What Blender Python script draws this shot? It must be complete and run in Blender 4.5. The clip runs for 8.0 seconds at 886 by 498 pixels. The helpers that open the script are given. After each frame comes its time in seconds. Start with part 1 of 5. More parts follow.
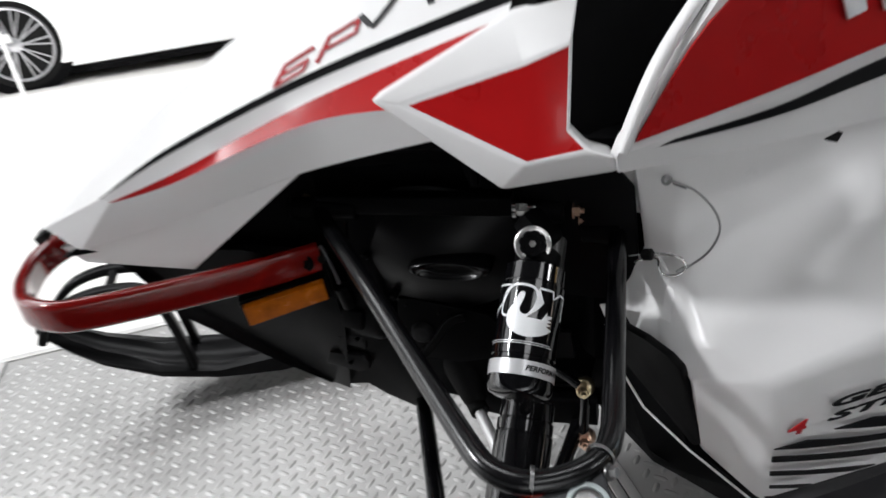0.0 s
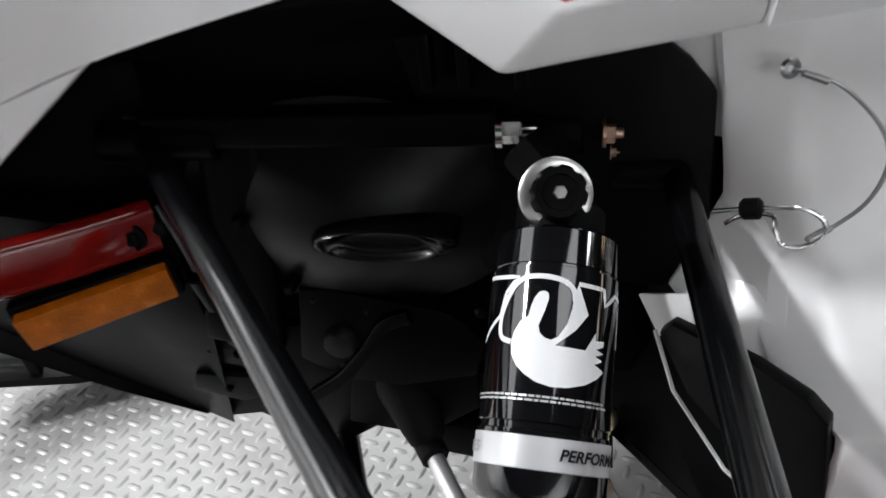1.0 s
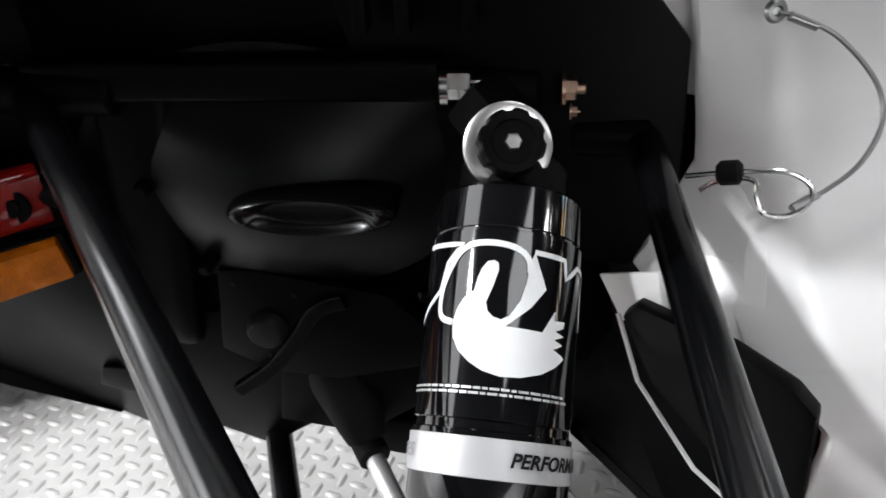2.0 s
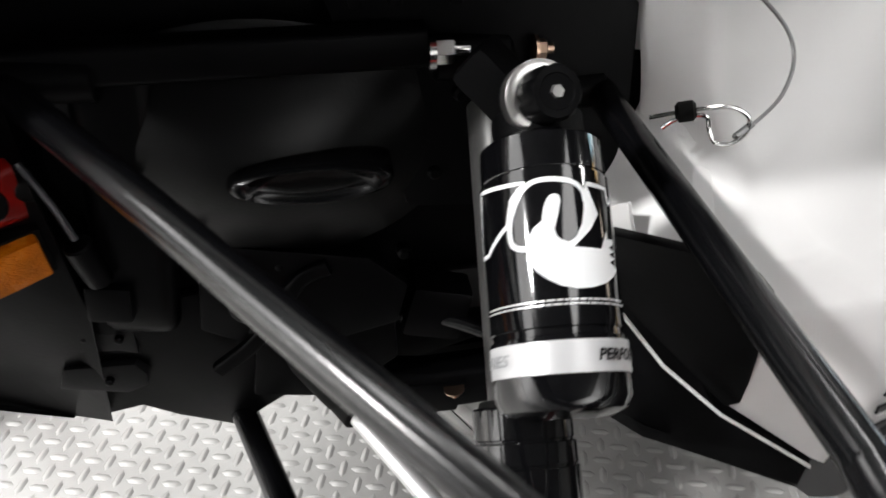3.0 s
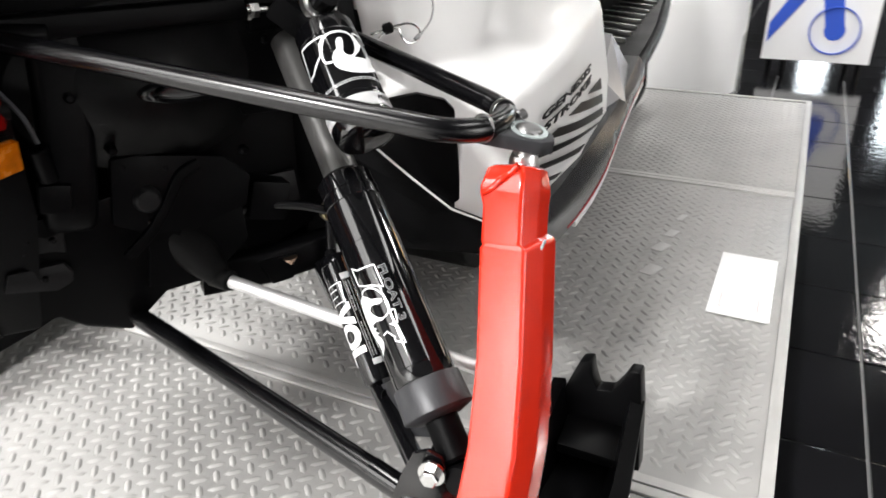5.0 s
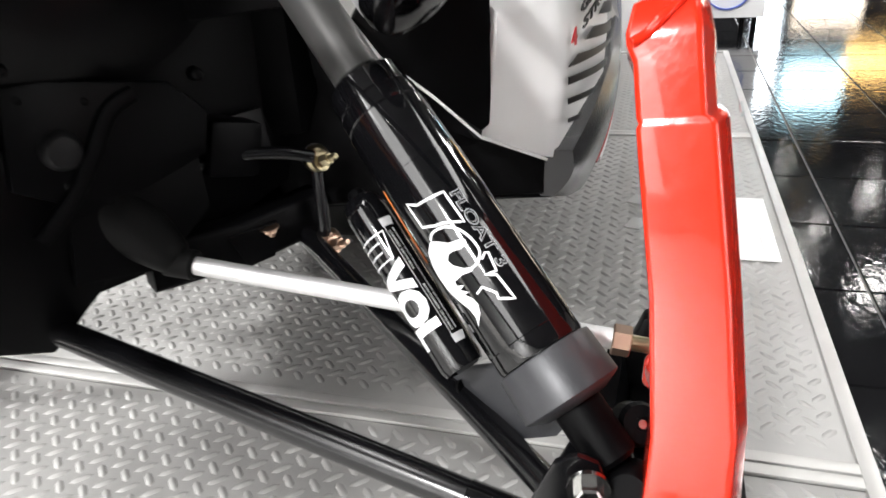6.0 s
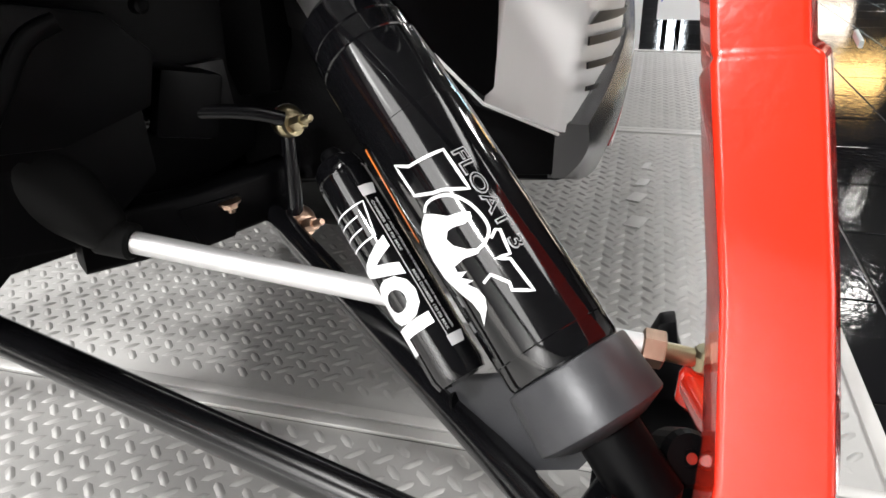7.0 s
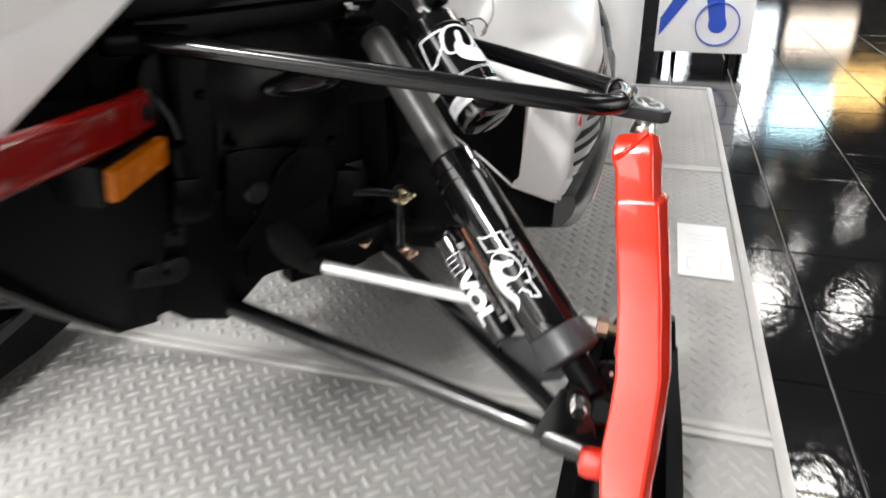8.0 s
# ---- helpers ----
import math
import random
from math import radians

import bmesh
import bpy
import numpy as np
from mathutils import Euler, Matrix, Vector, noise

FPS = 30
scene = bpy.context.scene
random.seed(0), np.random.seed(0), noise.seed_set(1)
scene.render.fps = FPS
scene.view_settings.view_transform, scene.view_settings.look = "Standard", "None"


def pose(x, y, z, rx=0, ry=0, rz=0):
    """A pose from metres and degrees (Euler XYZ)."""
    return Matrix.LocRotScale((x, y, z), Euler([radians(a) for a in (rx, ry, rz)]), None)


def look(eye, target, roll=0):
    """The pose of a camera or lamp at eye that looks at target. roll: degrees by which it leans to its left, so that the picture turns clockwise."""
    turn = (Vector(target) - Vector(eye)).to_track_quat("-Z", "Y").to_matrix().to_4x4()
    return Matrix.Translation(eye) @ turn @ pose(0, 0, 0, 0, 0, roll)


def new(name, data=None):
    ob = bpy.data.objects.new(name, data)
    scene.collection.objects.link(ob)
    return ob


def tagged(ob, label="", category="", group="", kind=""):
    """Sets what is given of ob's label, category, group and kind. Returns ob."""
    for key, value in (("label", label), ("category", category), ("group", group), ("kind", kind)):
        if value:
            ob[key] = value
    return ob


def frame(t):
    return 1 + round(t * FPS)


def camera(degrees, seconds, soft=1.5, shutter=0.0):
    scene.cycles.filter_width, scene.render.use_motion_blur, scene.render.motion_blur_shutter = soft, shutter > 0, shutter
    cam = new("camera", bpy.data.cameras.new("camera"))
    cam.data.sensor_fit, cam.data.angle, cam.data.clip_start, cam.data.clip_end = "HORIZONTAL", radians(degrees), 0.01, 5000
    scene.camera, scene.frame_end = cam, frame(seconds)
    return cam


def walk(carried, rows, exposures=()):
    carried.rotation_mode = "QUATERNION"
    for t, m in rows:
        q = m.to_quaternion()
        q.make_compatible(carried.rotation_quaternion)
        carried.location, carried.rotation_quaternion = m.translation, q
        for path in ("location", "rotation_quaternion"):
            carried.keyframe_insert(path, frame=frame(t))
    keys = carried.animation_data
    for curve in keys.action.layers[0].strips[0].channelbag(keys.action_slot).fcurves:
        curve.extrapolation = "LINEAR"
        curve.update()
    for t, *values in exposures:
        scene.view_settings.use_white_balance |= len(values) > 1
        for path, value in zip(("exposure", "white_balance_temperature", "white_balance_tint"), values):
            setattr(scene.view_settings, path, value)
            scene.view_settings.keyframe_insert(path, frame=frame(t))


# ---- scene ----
cam = camera(64.3, 8.0, 1.6, 0.5)
EXPOSURES = [(0.0, -0.25, 6200, 10), (0.5, -0.16, 6180, 10), (1.0, 0.02, 6170, 10), (1.5, 0.20, 6170, 10), (3.0, 0.40, 6430, 10), (4.5, 0.78, 6530, 10), (6.0, 0.78, 6450, 10), (8.0, 0.60, 6550, 10)]
PATH = [
    (0, (0.487, -0.117, 1.021), (0.831, 1.602, 0.058), -7.5),
    (0.5, (0.504, 0.07, 0.925), (0.997, 1.702, -0.12), -6.6),
    (1, (0.543, 0.184, 0.854), (1.063, 1.779, -0.235), -5.5),
    (1.5, (0.563, 0.21, 0.819), (1.109, 1.789, -0.281), -3.8),
    (1.7, (0.566, 0.214, 0.81), (1.133, 1.785, -0.29), -3.2),
    (2.8, (0.5, 0.235, 0.818), (1.435, 1.561, -0.351), -1.4),
    (3, (0.461, 0.236, 0.822), (1.471, 1.504, -0.348), -0.1),
    (3.5, (0.342, 0.197, 0.844), (1.586, 1.329, -0.238), 0.9),
    (4, (0.207, 0.102, 0.816), (1.598, 1.215, -0.093), -1.7),
    (4.5, (0.118, 0.022, 0.782), (1.524, 1.124, -0.118), -3.1),
    (4.7, (0.1, -0.007, 0.787), (1.614, 0.94, -0.114), -0.5),
    (5.8, (0.171, 0.211, 0.661), (1.868, 0.801, -0.217), -4.8),
    (6, (0.206, 0.225, 0.632), (1.914, 0.77, -0.254), -4.1),
    (6.5, (0.269, 0.245, 0.581), (1.999, 0.777, -0.269), -1.9),
    (7, (0.285, 0.258, 0.577), (2.006, 0.756, -0.311), -1.6),
    (7.5, (0.213, 0.223, 0.659), (1.967, 0.755, -0.14), -1.1),
    (8, (-0.064, 0.213, 0.78), (1.656, 0.726, -0.103), -0.9),
]
walk(cam, [(t, look(eye, target, roll)) for t, eye, target, roll in PATH], exposures=EXPOSURES)

# ---- world, lights ----
world = bpy.data.worlds.new("hall_air")
scene.world = world
world.use_nodes = True
world.node_tree.nodes["Background"].inputs[0].default_value = (0.9, 0.95, 1.0, 1)
world.node_tree.nodes["Background"].inputs[1].default_value = 0.03


def lamp_panel(x, y, z, w, h, power, spread=180, aim=None, colour=(1.0, 0.985, 0.965)):
    data = bpy.data.lights.new("hall_and_fill_lamp", "AREA")
    data.shape, data.size, data.size_y, data.energy, data.color = "RECTANGLE", w, h, power, colour
    data.spread = radians(spread)
    ob = new("hall_and_fill_lamp", data)
    ob.matrix_world = look((x, y, z), aim) if aim else Matrix.Translation((x, y, z))
    return ob


# ceiling panels: bright ones over the car and beyond it, smaller ones along the platform; unseen wash lights on the
# west and south walls, added as soft fill
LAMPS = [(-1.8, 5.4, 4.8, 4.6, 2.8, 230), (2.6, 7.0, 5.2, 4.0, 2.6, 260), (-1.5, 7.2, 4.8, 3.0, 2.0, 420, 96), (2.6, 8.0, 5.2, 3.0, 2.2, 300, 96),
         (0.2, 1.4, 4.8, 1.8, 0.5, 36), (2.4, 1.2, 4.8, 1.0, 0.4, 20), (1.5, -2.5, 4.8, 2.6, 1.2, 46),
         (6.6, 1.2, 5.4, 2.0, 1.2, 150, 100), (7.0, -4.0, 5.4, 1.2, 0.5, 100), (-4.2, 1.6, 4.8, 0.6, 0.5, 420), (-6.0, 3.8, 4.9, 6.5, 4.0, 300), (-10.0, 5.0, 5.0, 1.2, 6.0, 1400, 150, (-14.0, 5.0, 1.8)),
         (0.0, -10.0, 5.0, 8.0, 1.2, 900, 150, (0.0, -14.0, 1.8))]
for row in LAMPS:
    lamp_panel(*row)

# ---- materials ----


def material(name, colour, rough=0.5, metal=0.0, grain=0.0, scale=60.0, bump=0.0, coat=0.0, vary=0.0, spec=0.5, stretch=(1, 1, 1), emit=0.0):
    """A surface with two scales of variation: blotches in the colour, fine grain in gloss and relief."""
    mat = bpy.data.materials.new(name)
    mat.use_nodes = True
    nodes, links = mat.node_tree.nodes, mat.node_tree.links
    bsdf = nodes["Principled BSDF"]
    bsdf.inputs["Metallic"].default_value = metal
    bsdf.inputs["Roughness"].default_value = rough
    bsdf.inputs["Specular IOR Level"].default_value = spec
    bsdf.inputs["Coat Weight"].default_value = coat
    bsdf.inputs["Coat Roughness"].default_value = 0.04
    bsdf.inputs["Base Color"].default_value = (*colour, 1)
    if emit:
        bsdf.inputs["Emission Color"].default_value = (*colour, 1)
        bsdf.inputs["Emission Strength"].default_value = emit
    if not (grain or bump or vary):
        return mat
    coord = nodes.new("ShaderNodeTexCoord")
    mapping = nodes.new("ShaderNodeMapping")
    mapping.inputs["Scale"].default_value = stretch
    links.new(coord.outputs["Object"], mapping.inputs[0])
    fine, broad = nodes.new("ShaderNodeTexNoise"), nodes.new("ShaderNodeTexNoise")
    fine.inputs["Scale"].default_value, fine.inputs["Detail"].default_value = scale, 4
    broad.inputs["Scale"].default_value, broad.inputs["Detail"].default_value = scale / 12, 5
    for tex in (fine, broad):
        links.new(mapping.outputs[0], tex.inputs["Vector"])
    if vary:
        ramp = nodes.new("ShaderNodeMapRange")
        ramp.inputs["From Min"].default_value, ramp.inputs["From Max"].default_value = 0.3, 0.7
        ramp.inputs["To Min"].default_value, ramp.inputs["To Max"].default_value = 1 - vary, 1 + vary
        links.new(broad.outputs["Fac"], ramp.inputs["Value"])
        mix = nodes.new("ShaderNodeMix")
        mix.data_type, mix.blend_type = "RGBA", "MULTIPLY"
        mix.inputs["Factor"].default_value = 1.0
        mix.inputs["A"].default_value = (*colour, 1)
        links.new(ramp.outputs["Result"], mix.inputs["B"])
        links.new(mix.outputs["Result"], bsdf.inputs["Base Color"])
    if grain:
        span = nodes.new("ShaderNodeMapRange")
        span.inputs["To Min"].default_value, span.inputs["To Max"].default_value = max(0.02, rough - grain), min(1, rough + grain)
        links.new(broad.outputs["Fac"], span.inputs["Value"])
        links.new(span.outputs["Result"], bsdf.inputs["Roughness"])
    if bump:
        rel = nodes.new("ShaderNodeBump")
        rel.inputs["Strength"].default_value, rel.inputs["Distance"].default_value = bump, 0.001
        links.new(fine.outputs["Fac"], rel.inputs["Height"])
        links.new(rel.outputs["Normal"], bsdf.inputs["Normal"])
    return mat


WHITE = material("white_gloss_plastic", (0.77, 0.765, 0.76), 0.30, grain=0.06, scale=90, bump=0.015, coat=0.04, vary=0.015, spec=0.25)
RED = material("red_decal", (0.40, 0.006, 0.007), 0.28, grain=0.05, scale=120, bump=0.02, coat=0.1, vary=0.04, spec=0.3)
REDPAINT = material("red_powder_coat", (0.70, 0.026, 0.009), 0.17, grain=0.06, scale=48, bump=0.45, coat=0.7, vary=0.05, spec=0.35)
BUMPER = material("red_bumper_paint", (0.15, 0.004, 0.003), 0.11, grain=0.05, scale=140, bump=0.04, coat=0.4, vary=0.05, spec=0.3)
BLACKDECAL = material("black_decal", (0.004, 0.004, 0.005), 0.4, grain=0.05, scale=120, spec=0.25)
TUBE = material("black_tube_paint", (0.003, 0.003, 0.0036), 0.20, grain=0.02, scale=300, spec=0.5)
GLOSS = material("black_anodised", (0.003, 0.003, 0.0036), 0.075, grain=0.02, scale=150, coat=0.2)
SATIN = material("black_moulded_plastic", (0.0018, 0.0018, 0.0021), 0.42, grain=0.1, scale=260, bump=0.12, vary=0.15, spec=0.06)
BOSS = material("black_gloss_plastic", (0.002, 0.002, 0.0023), 0.24, grain=0.04, scale=260, bump=0.04, spec=0.3)
SHELL = material("black_shell_plastic", (0.0016, 0.0016, 0.0019), 0.36, grain=0.06, scale=420, bump=0.12, vary=0.15, spec=0.17)
MATTE = material("black_textured_plastic", (0.0014, 0.0014, 0.0017), 0.6, grain=0.1, scale=420, bump=0.3, vary=0.2, spec=0.06)
FRAME = material("black_frame_paint", (0.0014, 0.0014, 0.0017), 0.40, grain=0.12, scale=120, bump=0.06, vary=0.2, spec=0.06)
CAST = material("dark_grey_cast_metal", (0.042, 0.043, 0.047), 0.42, metal=0.3, grain=0.08, scale=300, bump=0.12, vary=0.08)
SHAFT = material("grey_shaft_coating", (0.095, 0.094, 0.092), 0.34, metal=0.5, grain=0.08, scale=300, vary=0.05)
ALU = material("brushed_aluminium", (0.72, 0.71, 0.70), 0.3, metal=1.0, grain=0.08, scale=220, bump=0.04, vary=0.06, stretch=(1, 8, 1))
RAWALU = material("satin_aluminium", (0.78, 0.78, 0.78), 0.48, metal=0.7, grain=0.06, scale=260, bump=0.03, vary=0.05)
CHROME = material("bright_steel", (0.62, 0.62, 0.61), 0.16, metal=1.0, grain=0.05, scale=200, vary=0.05)
STEEL = material("bare_grey_steel", (0.30, 0.30, 0.30), 0.36, metal=1.0, grain=0.1, scale=260, vary=0.12, bump=0.06)
BRASS = material("yellow_zinc", (0.42, 0.36, 0.23), 0.3, metal=1.0, grain=0.1, scale=300, vary=0.25)
COPPER = material("copper_zinc", (0.52, 0.36, 0.27), 0.3, metal=1.0, grain=0.1, scale=300, vary=0.25)
AMBER = material("amber_reflector_plastic", (0.40, 0.105, 0.002), 0.25, grain=0.1, scale=700, bump=0.8, vary=0.3, spec=0.2)
RUBBER = material("black_rubber", (0.004, 0.004, 0.004), 0.6, grain=0.1, scale=300, bump=0.2, spec=0.12)
DECAL = material("white_print", (0.82, 0.83, 0.84), 0.3, grain=0.05, scale=100)
GREYPRINT = material("grey_print", (0.35, 0.36, 0.37), 0.35)
SILVERBAND = material("silver_label", (0.62, 0.62, 0.63), 0.32, metal=0.3, grain=0.05, scale=200)
ORANGE = material("orange_print", (0.75, 0.2, 0.03), 0.3)
REDPRINT = material("red_print", (0.38, 0.008, 0.012), 0.35, spec=0.3)
BLUE = material("blue_print", (0.02, 0.08, 0.5), 0.4)
PALEPRINT = material("pale_print", (0.75, 0.755, 0.80), 0.4)
PINKPRINT = material("faded_red_print", (0.80, 0.68, 0.68), 0.4)
TAPE = material("tape_residue", (0.55, 0.55, 0.54), 0.5, vary=0.1, scale=300)
LITSPOT = material("spotlight_lens", (1.0, 0.97, 0.92), 0.5, emit=40.0)
PLATE = material("grey_chequer_plate", (0.42, 0.415, 0.405), 0.44, metal=0.35, grain=0.1, scale=70, bump=0.06, vary=0.12)
TRIM = material("pale_aluminium_trim", (0.55, 0.545, 0.53), 0.42, metal=0.3, grain=0.1, scale=90, vary=0.1, bump=0.05)
TILE = material("black_polished_tile", (0.006, 0.006, 0.007), 0.06, grain=0.05, scale=42, bump=0.5, vary=0.3, stretch=(1, 1.4, 1))
JOINT = material("tile_joint", (0.20, 0.20, 0.20), 0.5, vary=0.3, scale=30)
PALE = material("white_show_floor", (0.82, 0.80, 0.77), 0.25, grain=0.06, scale=12, vary=0.03)
WALL = material("dark_hall_wall", (0.05, 0.05, 0.055), 0.7, grain=0.1, scale=4, vary=0.2)
CEIL = material("dark_hall_ceiling", (0.06, 0.06, 0.06), 0.8, grain=0.1, scale=4, vary=0.2)
PAPER = material("white_board", (0.85, 0.85, 0.85), 0.45, grain=0.05, scale=40, vary=0.02)
CARPAINT = material("white_car_paint", (0.85, 0.85, 0.85), 0.1, coat=0.8, grain=0.03, scale=20)
ALLOY = material("grey_alloy", (0.35, 0.35, 0.36), 0.3, metal=0.9, grain=0.08, scale=90)
SKIBLACK = material("black_ski_plastic", (0.003, 0.003, 0.0034), 0.34, grain=0.1, scale=60, bump=0.05, vary=0.2, spec=0.1)
RIM = material("machined_rim", (0.42, 0.47, 0.47), 0.42, metal=0.5, grain=0.08, scale=300, vary=0.1)
DUSTY = material("worn_dark_plate", (0.007, 0.007, 0.0075), 0.45, grain=0.12, scale=200, bump=0.15, vary=0.4, spec=0.15)
SKIRT = material("grey_skirt_plastic", (0.030, 0.030, 0.032), 0.26, grain=0.05, scale=120, vary=0.05, spec=0.45)
LIT = material("lit_panel_cool", (0.85, 0.95, 1.0), 0.5, emit=9.0)
LITCYAN = material("lit_panel_cyan", (0.55, 0.85, 0.95), 0.5, emit=7.0)
LITBEIGE = material("lit_panel_beige", (0.95, 0.80, 0.65), 0.5, emit=4.0)
GREYPANEL = material("pale_grey_plastic", (0.48, 0.48, 0.49), 0.25, grain=0.05, scale=120, coat=0.3, vary=0.04)
LITWARM = material("lit_panel_warm", (1.0, 0.62, 0.22), 0.5, emit=7.0)

# ---- building helpers ----
PLACE = {}


def part(name, bm, mat, parent=None, label="", smooth=35, mats=None):
    """Links a bmesh as one mesh object, its origin at its middle, under a thing or a part."""
    me = bpy.data.meshes.new(name)
    bmesh.ops.recalc_face_normals(bm, faces=bm.faces[:]) if not mats else None
    vs = [v.co for v in bm.verts]
    mid = Vector([(min(c[k] for c in vs) + max(c[k] for c in vs)) / 2 for k in range(3)])
    bmesh.ops.translate(bm, verts=bm.verts[:], vec=-mid)
    for e in bm.edges:
        e.smooth = len(e.link_faces) == 2 and e.calc_face_angle(3.0) < radians(smooth)
    for f in bm.faces:
        f.smooth = smooth > 0
    bm.to_mesh(me)
    bm.free()
    for m in (mats or [mat]):
        me.materials.append(m)
    ob = new(name, me)
    PLACE[ob] = mid
    ob.location = mid
    if parent:
        ob.parent = parent
        ob.location = mid - PLACE[parent]
    if label:
        ob["label"] = label
    return ob


def thing(name, at, label, category, group="", kind=""):
    ob = new(name)
    ob.empty_display_size = 0.05
    ob.location = at
    PLACE[ob] = Vector(at)
    return tagged(ob, label, category, group, kind)


def frame_of(d):
    d = Vector(d).normalized()
    a = d.cross(Vector((0, 0, 1)) if abs(d.z) < 0.9 else Vector((1, 0, 0))).normalized()
    return d, a, d.cross(a)


def lathe(bm, p, d, profile, n=40, a0=None):
    """A turned body: profile rows (distance along d from p, radius)."""
    d, a, b = frame_of(d)
    if a0 is not None:
        a = (Vector(a0) - d * d.dot(Vector(a0))).normalized()
        b = d.cross(a)
    rings = []
    for s, r in profile:
        c = Vector(p) + d * s
        rings.append([bm.verts.new(c + (a * math.cos(2 * math.pi * i / n) + b * math.sin(2 * math.pi * i / n)) * max(r, 1e-5)) for i in range(n)])
    for r0, r1 in zip(rings, rings[1:]):
        for i in range(n):
            bm.faces.new((r0[i], r0[(i + 1) % n], r1[(i + 1) % n], r1[i]))
    bm.faces.new(rings[0][::-1])
    bm.faces.new(rings[-1])
    return bm


def turned(p, d, profile, n=40):
    return lathe(bmesh.new(), p, d, profile, n)


def rod(p, q, r, n=24, bevel=0.15):
    p, q = Vector(p), Vector(q)
    length, e = (q - p).length, r * bevel
    return turned(p, q - p, [(0, r - e), (e, r), (length - e, r), (length, r - e)], n)


def curve_points(points, steps=10, closed=False):
    """Catmull-Rom through the points."""
    pts = [Vector(p) for p in points]
    out, n = [], len(pts)
    for i in range(n if closed else n - 1):
        if closed:
            a, b, c, d = pts[i - 1], pts[i], pts[(i + 1) % n], pts[(i + 2) % n]
        else:
            a, b, c, d = pts[max(i - 1, 0)], pts[i], pts[i + 1], pts[min(i + 2, n - 1)]
        for k in range(steps):
            t = k / steps
            out.append(0.5 * ((2 * b) + (c - a) * t + (2 * a - 5 * b + 4 * c - d) * t * t + (3 * b - a - 3 * c + d) * t ** 3))
    return out if closed else out + [pts[-1]]


def sweep(path, section, up=(0, 0, 1), closed=False):
    """Sweeps a closed 2D section (side, up) along a path."""
    bm, rings, n = bmesh.new(), [], len(path)
    last = None
    for i, p in enumerate(path):
        q0 = path[i - 1] if (i or closed) else p
        q1 = path[(i + 1) % n] if (i < n - 1 or closed) else p
        d = (q1 - q0).normalized()
        u = Vector(up) if last is None else last
        u = (u - d * d.dot(u)).normalized()
        last = u
        s = d.cross(u)
        rings.append([bm.verts.new(p + s * x + u * y) for x, y in section])
    m = len(section)
    pairs = list(zip(rings, rings[1:])) + ([(rings[-1], rings[0])] if closed else [])
    for r0, r1 in pairs:
        for i in range(m):
            bm.faces.new((r0[i], r0[(i + 1) % m], r1[(i + 1) % m], r1[i]))
    if not closed:
        bm.faces.new(rings[0])
        bm.faces.new(rings[-1][::-1])
    return bm


def round_section(r, n=20):
    return [(r * math.cos(2 * math.pi * i / n), r * math.sin(2 * math.pi * i / n)) for i in range(n)]


def box_section(w, h, c, n=3):
    """A rounded rectangle of width w, height h and corner radius c."""
    out = []
    for k, (sx, sy) in enumerate(((1, 1), (-1, 1), (-1, -1), (1, -1))):
        for i in range(n + 1):
            a = math.pi / 2 * (k + i / n)
            out.append((sx * (w / 2 - c) + c * math.cos(a), sy * (h / 2 - c) + c * math.sin(a)))
    return out


def tube(points, r, n=20, steps=10, up=(0, 0, 1)):
    return sweep(curve_points(points, steps), round_section(r, n), up)


def slab(outline, depth, bevel=0.0):
    """A plate: the outline's points are one face, depth (a vector) leads to the other."""
    bm = bmesh.new()
    a = [bm.verts.new(Vector(p)) for p in outline]
    b = [bm.verts.new(Vector(p) + Vector(depth)) for p in outline]
    n = len(a)
    bm.faces.new(a)
    bm.faces.new(b[::-1])
    for i in range(n):
        bm.faces.new((a[i], b[i], b[(i + 1) % n], a[(i + 1) % n]))
    bmesh.ops.recalc_face_normals(bm, faces=bm.faces[:])
    if bevel:
        bmesh.ops.bevel(bm, geom=bm.edges[:], offset=bevel, segments=2, affect="EDGES", profile=0.6)
    return bm


def block(size, m, bevel=0.002):
    bm = bmesh.new()
    bmesh.ops.create_cube(bm, size=1.0)
    bmesh.ops.scale(bm, vec=Vector(size), verts=bm.verts[:])
    if bevel:
        bmesh.ops.bevel(bm, geom=bm.edges[:], offset=bevel, segments=2, affect="EDGES", profile=0.6)
    bmesh.ops.transform(bm, matrix=m, verts=bm.verts[:])
    return bm


def merge(*meshes):
    out = bmesh.new()
    for bm in meshes:
        me = bpy.data.meshes.new("join")
        bm.to_mesh(me)
        bm.free()
        out.from_mesh(me)
        bpy.data.meshes.remove(me)
    return out


